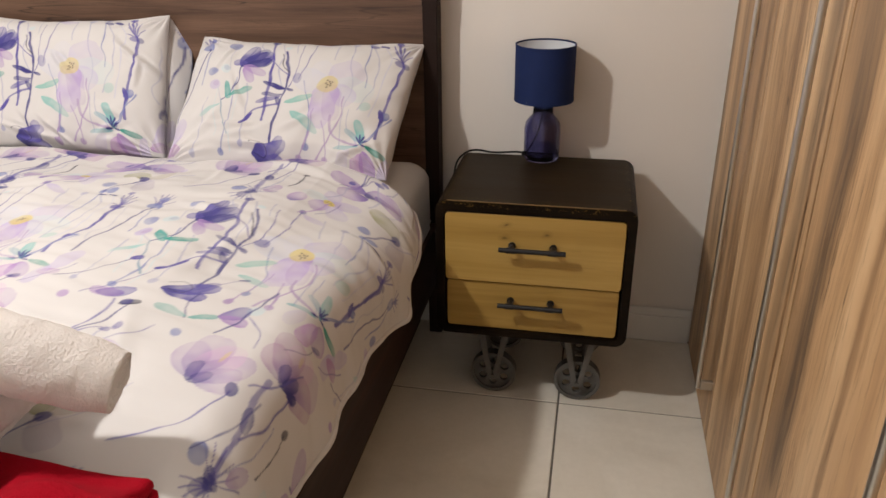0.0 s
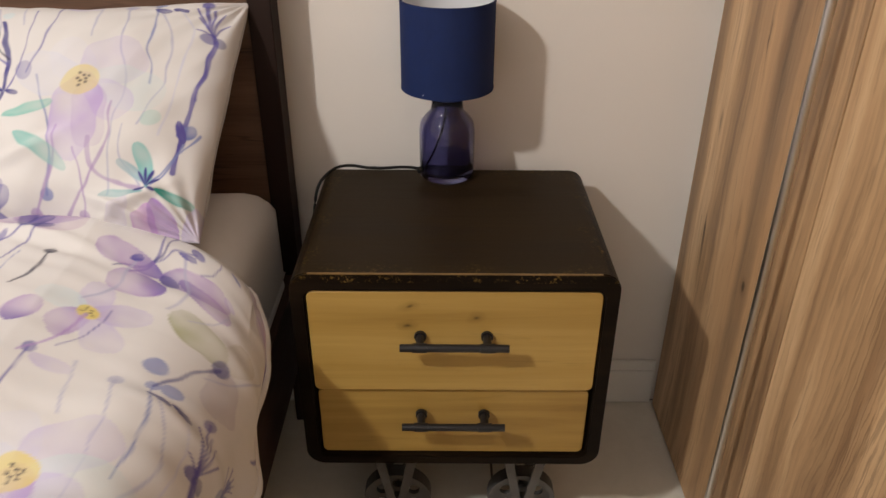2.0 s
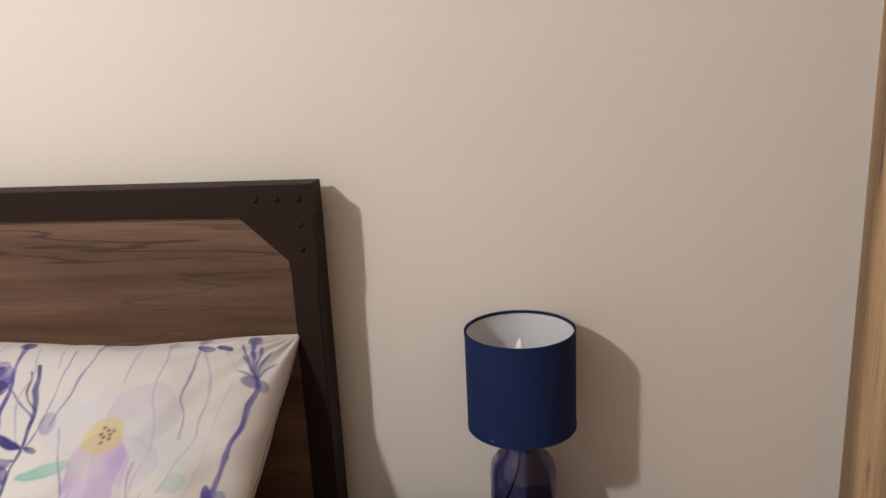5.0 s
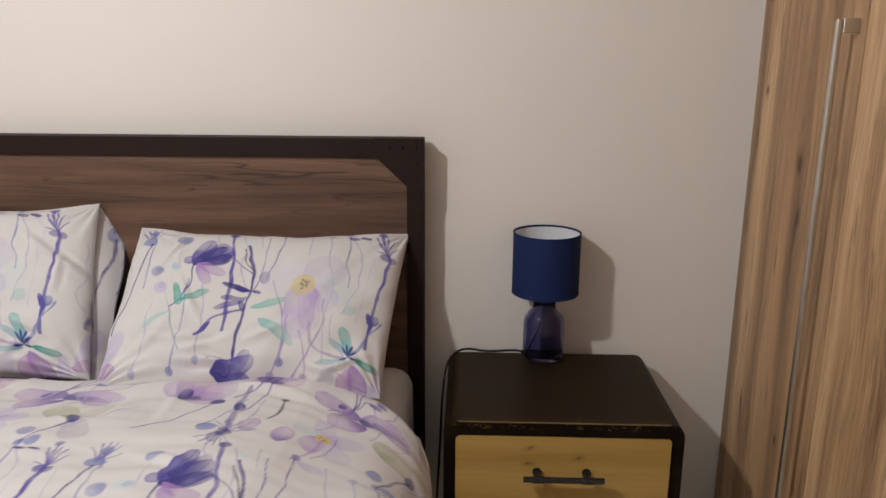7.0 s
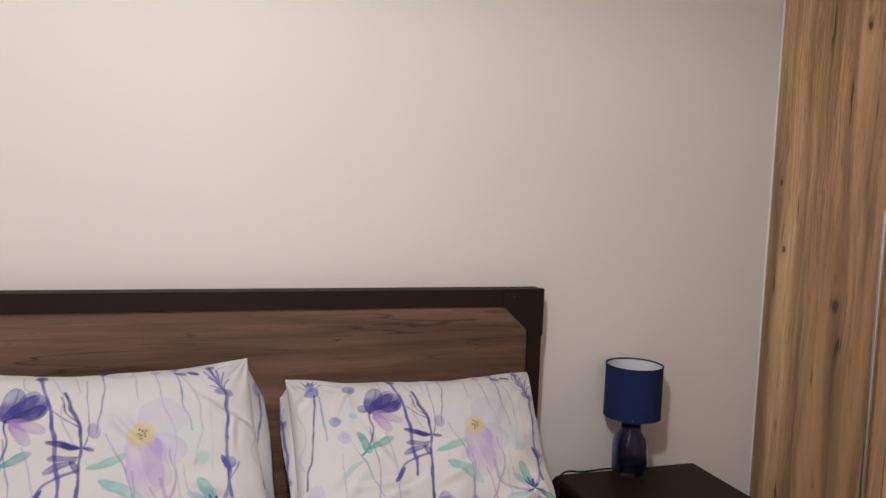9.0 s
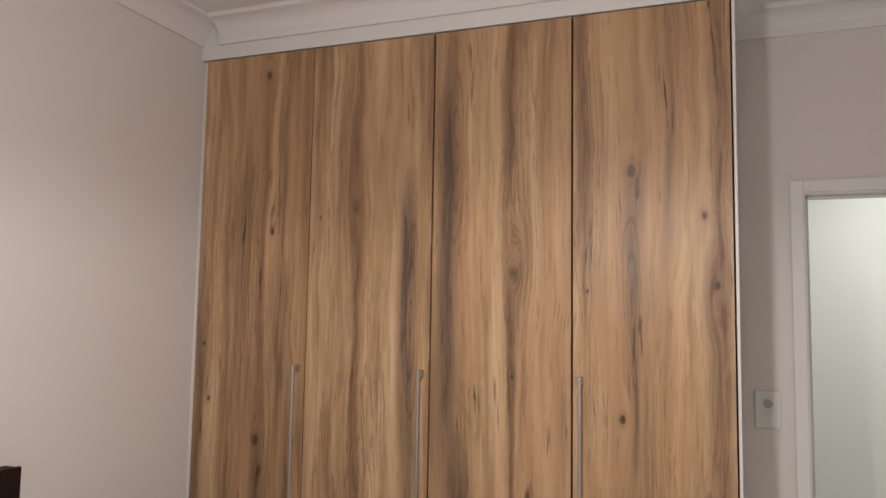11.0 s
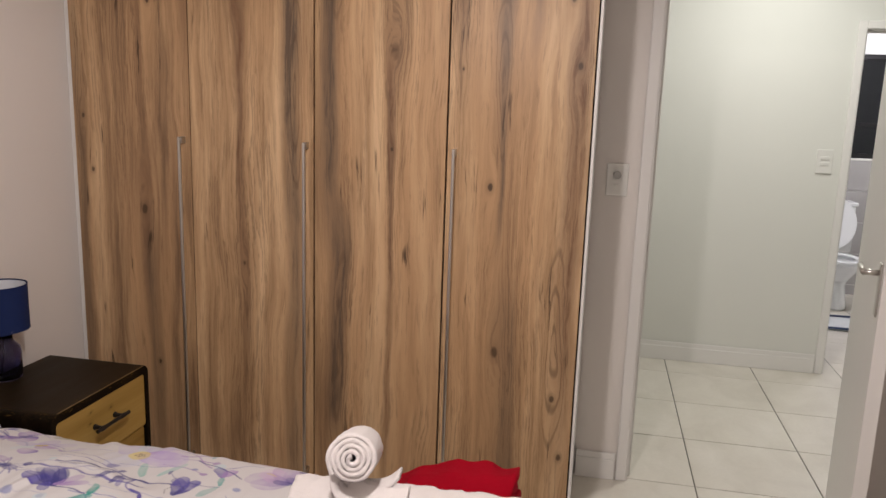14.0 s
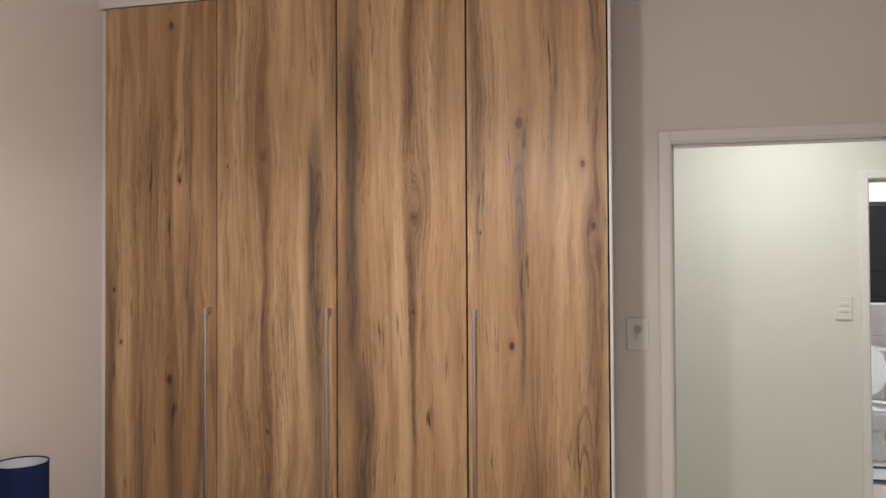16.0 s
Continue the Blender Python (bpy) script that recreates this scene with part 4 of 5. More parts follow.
    def anemone(self, x, y, r, turn=0.0, tone=PALE):
        for k, (size, col) in enumerate(((1.0, tone), (0.92, PALE), (1.05, MIST), (0.95, LILAC), (1.1, PALE))):
            self.petal(x, y, turn + 72 * k, r * size, r * 0.52, col, 0.62, LILAC if k in (0, 3) else None)
        self.dot(x, y, r * 0.19, YELLOW, 0.9)
        for k in range(7):
            a = 2.4 * k
            self.dot(x + r * 0.11 * math.cos(a) * (0.4 + 0.1 * k), y + r * 0.11 * math.sin(a) * (0.4 + 0.1 * k), r * 0.035, INK, 0.9)

    def tuft(self, x, y, size, turn):
        for d in (-50, -28, -8, 14, 36, 58):
            c, s = math.cos(radians(turn + d)), math.sin(radians(turn + d))
            self.stem([(x, y), (x + size * c, y + size * s)], 0.0016, VIOLET)
        self.petal(x - size * 0.2, y, turn + 180, size * 0.7, size * 0.4, INDIGO, 0.75)
        self.dot(x, y, size * 0.24, INDIGO, 0.8)

    def motif(self):
        """One repeat, 0.65 wide and 0.41 high, set out on a sheet of 1066 by 560 units from its upper left corner."""
        at = lambda x, y: ((x - 30) * 0.00061, 0.410 - (y - 65) * 0.000725)

        def line(width, colour, *xy, alpha=0.85):
            self.stem([at(*p) for p in zip(xy[::2], xy[1::2])], width * 0.00036, colour, min(1.0, alpha * 1.1))

        def leaf(x0, y0, x1, y1, width, colour, alpha=0.8, base=None):
            (a, b), (c, d) = at(x0, y0), at(x1, y1)
            self.petal(a, b, math.degrees(math.atan2(d - b, c - a)), math.hypot(c - a, d - b), width * 0.00070, colour, min(1.0, alpha * 1.12), base)

        def bud(x, y, r, colour, alpha=0.8):
            self.dot(*at(x, y), r * 0.00068, colour, alpha)

        grey, mauve, slate = (0.36, 0.36, 0.50), (0.34, 0.24, 0.44), (0.17, 0.20, 0.42)
        # faint stalks behind
        line(5, grey, 740, 70, 745, 120, 762, 190, alpha=0.7)
        line(5, grey, 905, 110, 952, 180, 955, 260, 925, 340, 918, 400, alpha=0.75)
        line(5, (0.50, 0.50, 0.62), 960, 108, 996, 160, 988, 260, 966, 420, alpha=0.75)
        line(5, grey, 1030, 350, 1022, 450)
        line(4, MIST, 345, 380, 338, 480, 342, 590, alpha=0.7)
        line(4, MIST, 230, 350, 250, 450, 272, 548, alpha=0.7)
        line(4, grey, 50, 190, 66, 300, 40, 360, 60, 420, alpha=0.6)
        for x0, y0, x1, y1, wide, tone in ((640, 70, 610, 300, 5, VIOLET), (690, 560, 640, 300, 5, slate), (820, 90, 850, 560, 5, grey), (1010, 70, 1040, 330, 7, VIOLET), (880, 70, 905, 300, 5, slate), (120, 90, 150, 330, 6, slate),
                                           (160, 600, 190, 380, 5, grey), (395, 560, 375, 330, 5, grey), (300, 600, 318, 300, 5, slate), (660, 600, 700, 420, 6, mauve), (780, 600, 760, 470, 6, mauve)):
            line(wide, tone, x0, y0, 0.6 * x0 + 0.4 * x1 + 14, 0.6 * y0 + 0.4 * y1, x1, y1, alpha=0.8)
            bud(x0, y0, 15, tone, 0.85)
        # large pale anemone
        leaf(760, 328, 580, 278, 88, (0.50, 0.52, 0.66), 0.42)
        leaf(750, 318, 690, 208, 80, (0.56, 0.56, 0.66), 0.35)
        leaf(745, 318, 880, 208, 95, PALE, 0.42)
        leaf(750, 318, 955, 328, 85, (0.50, 0.58, 0.60), 0.45)
        leaf(760, 328, 880, 378, 70, PALE, 0.50)
        leaf(752, 298, 735, 493, 92, (0.42, 0.32, 0.60), 0.62)
        leaf(760, 318, 800, 468, 66, LILAC, 0.30)
        bud(598, 296, 26, VIOLET, 0.55)
        bud(745, 316, 40, YELLOW, 0.75)
        for k in range(8):
            bud(745 + 17 * math.cos(2.4 * k) * (0.3 + 0.1 * k), 316 + 17 * math.sin(2.4 * k) * (0.3 + 0.1 * k), 5, INK, 0.95)
        leaf(650, 80, 740, 105, 30, PALE, 0.6)
        # dark upright stems and their narrow leaves
        line(11, VIOLET, 440, 66, 458, 170, 470, 270, 474, 462, alpha=0.95)
        bud(446, 76, 20, INDIGO, 0.9)
        line(10, INDIGO, 512, 150, 545, 270, 543, 350, 534, 450, 527, 556, alpha=1.0)
        line(5, INK, 500, 170, 520, 230, 545, 270)
        line(5, VIOLET, 450, 205, 505, 245, 542, 285)
        line(4, grey, 480, 90, 506, 160, 500, 250, 520, 330, 545, 352)
        line(4, VIOLET, 586, 110, 580, 290, 552, 348)
        line(4, grey, 550, 75, 562, 160)
        bud(518, 125, 15, MIST)
        leaf(545, 352, 445, 316, 17, INDIGO, 0.95)
        leaf(540, 372, 448, 368, 15, INDIGO, 0.95)
        leaf(535, 378, 428, 400, 17, VIOLET, 0.95)
        leaf(545, 350, 590, 355, 12, INDIGO, 0.9)
        leaf(505, 378, 540, 412, 18, INDIGO, 0.95)
        line(7, VIOLET, 530, 408, 450, 420, 412, 450, 396, 480)
        leaf(430, 440, 384, 495, 17, VIOLET, 0.95)
        # tulip with its stalk
        leaf(325, 245, 455, 165, 62, VIOLET, 0.95, INDIGO)
        leaf(325, 240, 372, 122, 46, VIOLET, 0.85, INDIGO)
        leaf(330, 240, 430, 140, 40, INDIGO, 0.55)
        leaf(330, 245, 455, 205, 40, INDIGO, 0.75)
        leaf(345, 225, 285, 225, 30, VIOLET, 0.75)
        leaf(335, 240, 450, 285, 34, LILAC, 0.60)
        leaf(345, 245, 395, 325, 32, LILAC, 0.60)
        line(3, INDIGO, 330, 238, 395, 215, 450, 185)
        line(3, INDIGO, 330, 232, 380, 178, 432, 152)
        line(3, INDIGO, 326, 225, 360, 160, 372, 130)
        line(6, INDIGO, 330, 245, 328, 320, 300, 366, 270, 388)
        line(5, grey, 385, 70, 392, 125, 442, 166)
        # round heads and teal leaves
        for x, y, r, c in ((188, 271, 22, slate), (248, 258, 24, MIST), (215, 332, 25, PALE), (255, 130, 24, slate)):
            bud(x, y, r, c, 0.75)
            bud(x + 6, y - 4, r * 0.6, slate if c != PALE else LILAC, 0.35)
        line(4, grey, 265, 150, 272, 260, alpha=0.7)
        line(4, grey, 232, 350, 268, 388, alpha=0.7)
        line(5, (0.20, 0.30, 0.40), 266, 386, 290, 470, 330, 540)
        leaf(262, 315, 306, 385, 24, TEAL, 0.85)
        leaf(298, 372, 402, 348, 20, (0.05, 0.30, 0.26), 0.85)
        leaf(268, 408, 176, 465, 16, (0.30, 0.50, 0.50), 0.65)
        leaf(562, 405, 690, 366, 22, (0.14, 0.42, 0.37), 0.70)
        leaf(588, 438, 732, 508, 28, (0.24, 0.46, 0.44), 0.65)
        # feathery heads at both sides
        for dx, dy in ((-40, -45), (-24, -62), (-6, -66), (12, -64), (26, -54), (42, -32)):
            line(4, VIOLET, 118, 130, 118 + 0.6 * dx, 130 + 0.7 * dy, 118 + dx, 130 + dy)
        bud(118, 136, 24, slate, 0.8)
        line(7, INDIGO, 122, 150, 120, 215, 88, 340, 62, 482)
        for dx, dy in ((-46, -88), (-34, -60), (-40, -24), (-10, -90), (14, -80), (34, -52)):
            line(5, VIOLET, 1040, 178, 1040 + 0.5 * dx, 178 + 0.6 * dy, 1040 + dx, 178 + dy)
        bud(1028, 184, 19, VIOLET, 0.85)
        bud(1052, 190, 17, INDIGO, 0.7)
        line(12, VIOLET, 1044, 190, 1040, 300, 1020, 390, 1004, 500, alpha=0.95)
        for x in (905, 952):
            leaf(x - 24, 96, x + 26, 108, 15, INDIGO, 0.85)
        # star flower with arching stalks, and the pink bloom under it
        line(10, mauve, 790, 440, 800, 490, 850, 525, 930, 542, alpha=0.7)
        line(7, mauve, 826, 362, 845, 430, 815, 500, 738, 600, alpha=0.75)
        line(4, grey, 880, 405, 882, 480, 930, 535)
        line(6, slate, 1024, 425, 1000, 480, 965, 535)
        line(5, slate, 1060, 400, 1010, 460, 960, 530)
        bud(940, 384, 22, (0.34, 0.52, 0.50), 0.6)
        leaf(1000, 415, 1050, 392, 22, slate, 0.85)
        leaf(1000, 380, 1022, 425, 20, VIOLET, 0.85)
        leaf(955, 545, 925, 440, 28, (0.20, 0.44, 0.44), 0.75)
        leaf(945, 530, 872, 482, 22, (0.30, 0.42, 0.48), 0.75)
        leaf(945, 548, 826, 560, 16, (0.22, 0.40, 0.44), 0.75)
        leaf(975, 545, 1072, 562, 20, (0.04, 0.26, 0.22), 0.85)
        leaf(960, 570, 925, 660, 48, (0.46, 0.26, 0.52), 0.75)
        leaf(965, 560, 1015, 640, 50, LILAC, 0.70)
        leaf(1075, 560, 1060, 660, 40, PALE, 0.6)
        leaf(905, 560, 850, 630, 36, PALE, 0.35)
        for dx, dy in ((-26, -34), (-8, -44), (12, -40), (28, -22), (-34, 6), (30, 8)):
            leaf(950, 540, 950 + dx, 540 + dy, 8, INDIGO, 0.9)
        # dark bud at the foot of the stem
        leaf(440, 598, 600, 556, 50, VIOLET, 0.90, INDIGO)
        leaf(450, 600, 590, 620, 40, VIOLET, 0.85, INDIGO)
        leaf(520, 600, 580, 525, 34, VIOLET, 0.6)
        line(3, INK, 445, 560, 480, 545, 520, 570, 500, 600, 450, 590)
        # lilac petals at the lower left
        leaf(35, 600, 105, 470, 40, PALE, 0.6)
        leaf(20, 600, 100, 585, 34, (0.40, 0.24, 0.46), 0.7)

    def bloom(self, x, y, size, turn, tone, base=INDIGO):
        """A half-open flower seen from the side: overlapping petals from a dark foot."""
        for d, length, width, col, alpha in ((-62, 0.72, 0.44, tone, 0.50), (58, 0.78, 0.44, tone, 0.50), (-32, 0.90, 0.52, LILAC, 0.48), (30, 0.95, 0.52, tone, 0.52), (2, 0.86, 0.50, BLUSH, 0.42)):
            self.petal(x, y, turn + d, size * length, size * width, col, alpha, VIOLET)
        c, s = math.cos(radians(turn)), math.sin(radians(turn))
        self.petal(x - 0.10 * size * c, y - 0.10 * size * s, turn + 25, size * 0.42, size * 0.20, base, 0.9)
        self.petal(x - 0.10 * size * c, y - 0.10 * size * s, turn - 30, size * 0.36, size * 0.18, base, 0.8)
        self.petal(x + 0.42 * size * c, y + 0.42 * size * s, turn + 20, size * 0.30, size * 0.07, YELLOW, 0.40)

    def between(self):
        """The further flowers of the duvet, between the rows of the first motif; x and y as on the bed."""
        slate, mauve, olive = (0.17, 0.20, 0.42), (0.34, 0.24, 0.44), (0.30, 0.30, 0.16)
        # nodding buds on long stalks
        self.stem([(-0.700, 2.075), (-0.705, 2.02), (-0.735, 1.95), (-0.775, 1.90)], 0.0026, VIOLET)
        self.stem([(-0.665, 2.060), (-0.690, 2.00), (-0.755, 1.93), (-0.800, 1.905)], 0.0022, INDIGO)
        self.stem([(-0.655, 1.985), (-0.700, 1.97), (-0.770, 1.915)], 0.0016, VIOLET)
        self.petal(-0.745, 2.078, 25, 0.075, 0.028, VIOLET, 0.85)
        self.petal(-0.690, 2.095, 190, 0.075, 0.026, LILAC, 0.75, VIOLET)
        self.petal(-0.690, 2.062, 5, 0.042, 0.020, INK, 0.95)
        self.dot(-0.652, 1.988, 0.013, VIOLET, 0.8)
        self.dot(-0.675, 2.067, 0.013, INDIGO, 0.95)
        for x, y, r, tone in ((-0.800, 2.06, 0.012, LILAC), (-0.56, 2.00, 0.010, slate), (-0.62, 1.93, 0.011, PALE), (-0.45, 2.10, 0.014, MIST)):
            self.dot(x, y, r, tone, 0.8)
        # a wide lilac flower lying along the cloth
        for x, y, a, length in ((-0.720, 1.925, 172, 0.12), (-0.730, 1.915, 10, 0.11), (-0.720, 1.90, 200, 0.09), (-0.700, 1.92, -25, 0.07)):
            self.petal(x, y, a, length, 0.040, LILAC, 0.75, VIOLET)
        self.dot(-0.715, 1.915, 0.014, INDIGO, 0.7)
        # teal leaves under the dark bud
        self.stem([(-0.575, 2.125), (-0.572, 2.085), (-0.562, 2.045)], 0.0020, INDIGO)
        self.petal(-0.560, 2.050, 165, 0.065, 0.017, TEAL, 0.85)
        self.petal(-0.560, 2.050, 15, 0.060, 0.015, TEAL, 0.75)
        # the round lilac head on its arched stalk
        self.petal(-0.505, 2.065, 35, 0.060, 0.030, VIOLET, 0.75, LILAC)
        self.petal(-0.500, 2.070, -15, 0.050, 0.026, LILAC, 0.75)
        self.stem([(-0.452, 2.080), (-0.425, 2.05), (-0.420, 2.00)], 0.0014, VIOLET)
        self.bloom(-0.475, 1.905, 0.115, 62, LILAC)
        self.bloom(-0.325, 1.965, 0.120, 80, (0.36, 0.18, 0.36))
        self.stem([(-0.402, 1.885), (-0.430, 1.84), (-0.470, 1.79), (-0.520, 1.755)], 0.0022, VIOLET)
        self.dot(-0.400, 1.890, 0.015, INDIGO, 0.9)
        # thick lavender stem down to a feathery head with buds round it
        self.stem([(-0.352, 1.945), (-0.352, 1.89), (-0.345, 1.83), (-0.340, 1.75)], 0.0058, VIOLET, 0.75)
        self.tuft(-0.340, 1.745, 0.058, 80)
        self.tuft(-0.345, 1.735, 0.046, 250)
        self.dot(-0.383, 1.765, 0.020, slate, 0.85)
        self.petal(-0.318, 1.765, 60, 0.050, 0.026, mauve, 0.8)
        self.petal(-0.250, 1.735, 80, 0.060, 0.030, LILAC, 0.8, VIOLET)
        self.petal(-0.350, 1.885, 285, 0.040, 0.022, INDIGO, 0.85)
        self.stem([(-0.268, 1.910), (-0.262, 1.86), (-0.275, 1.815)], 0.0022, INK, 0.95)
        self.dot(-0.267, 1.912, 0.010, INK, 0.95)
        self.stem([(-0.300, 1.90), (-0.305, 1.84), (-0.325, 1.78)], 0.0014, slate)
        # a yellow-eyed pale flower and an olive leaf-like one
        self.anemone(-0.800, 1.795, 0.072, 20, PALE)
        self.stem([(-0.800, 1.79), (-0.815, 1.74), (-0.845, 1.69)], 0.0022, LILAC)
        self.petal(-0.640, 1.795, 140, 0.095, 0.046, olive, 0.80)
        self.petal(-0.640, 1.795, 60, 0.080, 0.042, (0.46, 0.43, 0.38), 0.70)
        self.petal(-0.640, 1.795, 300, 0.085, 0.046, (0.42, 0.38, 0.46), 0.62)
        self.dot(-0.640, 1.792, 0.013, INDIGO, 0.85)
        self.stem([(-0.640, 1.79), (-0.670, 1.745), (-0.690, 1.70)], 0.0026, INDIGO)
        for x, y in ((-0.700, 1.735), (-0.668, 1.705)):
            self.dot(x, y, 0.016, slate, 0.8)
        # loose stalks that run with the cloth
        rng = random.Random(5)
        for k in range(15):
            x, y, lean, length = rng.uniform(-0.89, -0.26), rng.uniform(1.72, 2.12), radians(rng.uniform(40, 75)), rng.uniform(0.08, 0.17)
            c, q = math.cos(lean), math.sin(lean)
            tip = (x + length * c, y + length * q)
            self.stem([(x, y), (x + 0.35 * length * c + 0.012, y + 0.35 * length * q), tip], rng.choice((0.0011, 0.0015, 0.0022)), rng.choice((INDIGO, VIOLET, (0.36, 0.36, 0.50), (0.30, 0.28, 0.46))), 0.9)
            if k % 2:
                self.petal(tip[0] - 0.010, tip[1] - 0.004, rng.uniform(0, 50), 0.026, 0.012, rng.choice((INDIGO, VIOLET)), 0.9)


def ridges(u, v, lines):
    """Folds in cloth: soft ridges along straight lines (u0, v0, u1, v1, height, width), fading towards both ends."""
    out = np.zeros(len(u))
    for u0, v0, u1, v1, height, width in lines:
        du, dv = u1 - u0, v1 - v0
        length = math.hypot(du, dv)
        a = ((u - u0) * du + (v - v0) * dv) / length ** 2
        b = ((v - v0) * du - (u - u0) * dv) / length
        b = b + 0.35 * width * np.sin(a * 5.0)
        fade = np.clip(a * 3, 0, 1) * np.clip((1 - a) * 2, 0, 1)
        out += height * fade * (np.exp(-(b / width) ** 2) - 0.6 * np.exp(-((b - 1.7 * width) / width) ** 2))
    return out


def cloth(name, points, nu, nv, colours, wrap=False):
    """A mesh over a grid of points (nu by nv), with the print as its colour."""
    i, j = np.meshgrid(np.arange(nu - 1), np.arange(nv - 1), indexing="ij")
    a = (i * nv + j).ravel()
    faces = np.stack([a, a + nv, a + nv + 1, a + 1], 1)
    return points, faces, colours


def cloth_object(name, pieces, label, category, group=""):
    verts, faces, cols, n = [], [], [], 0
    for p, f, c in pieces:
        verts.append(p)
        faces.append(f + n)
        cols.append(c)
        n += len(p)
    verts, faces, cols = np.concatenate(verts), np.concatenate(faces), np.concatenate(cols)
    me = bpy.data.meshes.new(name)
    me.vertices.add(len(verts))
    me.vertices.foreach_set("co", verts.astype(np.float32).ravel())
    me.loops.add(faces.size)
    me.loops.foreach_set("vertex_index", faces.astype(np.int32).ravel())
    me.polygons.add(len(faces))
    me.polygons.foreach_set("loop_start", np.arange(0, faces.size, 4, dtype=np.int32))
    me.update(calc_edges=True)
    me.validate()
    layer = me.color_attributes.new("print", "FLOAT_COLOR", "POINT")
    layer.data.foreach_set("color", np.concatenate([cols, np.ones((len(cols), 1))], 1).astype(np.float32).ravel())
    me.polygons.foreach_set("use_smooth", np.ones(len(faces), dtype=bool))
    me.materials.append(PRINT)
    return tagged(new(name, me), label, category, group)


def pillow(place, lean, turn, w, h, thick, shear, seed, label, tuck=0.0):
    nu, nv = 400, 264
    s, t = np.meshgrid(np.linspace(-1, 1, nu), np.linspace(-1, 1, nv), indexing="ij")
    s, t = s.ravel(), t.ravel()
    u, v = (s + 1) / 2 * w, (t + 1) / 2 * h
    draw = Print(u, v, (0.66, 0.66))
    draw.motif()
    plump = ((1 - np.abs(s) ** 3.2) * (1 - np.abs(t) ** 3.2)) ** 0.48
    pull_x, pull_y = 1 - 0.022 * (1 - t * t) * np.abs(s) ** 3, 1 - 0.050 * (1 - s * s) * np.abs(t) ** 3
    low = np.clip(0.7 - t, 0.25, 1.4)
    crease = 0.010 * low * (value_noise(u * 0.5 + 0.9 * v, v - 0.5 * u, 17, seed) - 0.5) + 0.005 * (value_noise(u - 0.5 * v, v * 0.7, 30, seed + 1) - 0.5) + 0.010 * (value_noise(u, v, 7, seed + 2) - 0.5)
    corner = np.clip(np.abs(s) + np.abs(t) - 1.1, 0, 1)
    rng = random.Random(seed)
    folds = []
    for k in range(16):
        x, skew = rng.uniform(0.04, 0.96) * w, rng.uniform(-50, 50)
        low_fold = k < 11
        start = rng.uniform(-0.02, 0.10) if low_fold else rng.uniform(0.25, 0.42)
        length = rng.uniform(0.12, 0.26)
        way = radians((20 if x < w / 2 else 160) + skew) if low_fold else radians(-90 + skew)
        folds.append((x, start, x + length * math.cos(way), start + length * math.sin(way) * 0.8, rng.uniform(0.003, 0.0065), rng.uniform(0.006, 0.013)))
    crease = 1.25 * crease + 1.35 * ridges(u, v, folds)
    rays = 0.004 * np.sin(np.arctan2(1 - np.abs(t), 1 - np.abs(s)) * 22) * corner
    sag = -0.020 * (1 - s * s) * np.clip(t, 0, 1) ** 2
    pieces = []
    for side in (1, -1):
        z = side * (thick / 2 * plump + (crease + rays) * np.minimum(plump * 4, 1)) + 0.006 * np.sin(3 * s + seed) * np.abs(t) + (0.002 if side > 0 else 0)
        tucked = tuck * np.clip((s + 0.2) / 1.2, 0, 1) ** 1.5 * np.clip((0.9 - t) / 1.9, 0, 1)
        pts = np.stack([s * w / 2 * pull_x - shear * t - tucked, t * h / 2 * pull_y + sag, z], 1)
        p, f, c = cloth("pillow", pts, nu, nv, draw.rgb)
        pieces.append((p, f if side > 0 else f[:, ::-1], c))
    ob = cloth_object("pillow", pieces, label, "pillow", "pillows against the headboard")
    ob.matrix_basis = pose(*place, lean, turn, 0)
    return ob


def case_flap(parent, w, h, shear, side=1, size=1.0):
    """The loose open end of a pillow case, beside the filled part."""
    nu, nv = 16, 90
    s, t = np.meshgrid(np.linspace(0, 1, nu), np.linspace(-1, 1, nv), indexing="ij")
    s, t = s.ravel(), t.ravel()
    draw = Print((w if side > 0 else 0.0) + side * s * 0.05, (t + 1) / 2 * h, (0.66, 0.66))
    draw.motif()
    reach = size * (0.040 + 0.014 * np.sin(2.6 * t + 0.4) - 0.010 * t)
    x = side * (w / 2 * (1 - 0.022 * (1 - t * t)) - 0.010 + s * reach) - shear * t
    z = -0.012 - 0.050 * size * s ** 1.4 + 0.010 * np.sin(5 * t + 2.5 * s) * s
    piece = cloth("case_flap", np.stack([x, t * h / 2 * (0.985 + 0.02 * s), z], 1), nu, nv, draw.rgb)
    ob = cloth_object("case_flap", [piece], "loose open end of the pillow case", "")
    ob.parent = parent
    edge = ob.modifiers.new("thickness", "SOLIDIFY")
    edge.thickness = 0.004
    return ob


mattress()
leaning = pillow((-0.690, 2.948, 0.770), 42, 0.6, 0.650, 0.425, 0.16, 0.004, 11, "plump pillow in a white case printed with purple watercolour flowers", 0.042)
upright = pillow((-1.425, 2.975, 0.800), 56, -0.4, 0.685, 0.425, 0.17, 0.026, 23, "upright pillow in a white case printed with purple watercolour flowers")
case_flap(upright, 0.685, 0.425, 0.026)
case_flap(leaning, 0.650, 0.425, 0.004, -1, 0.55)


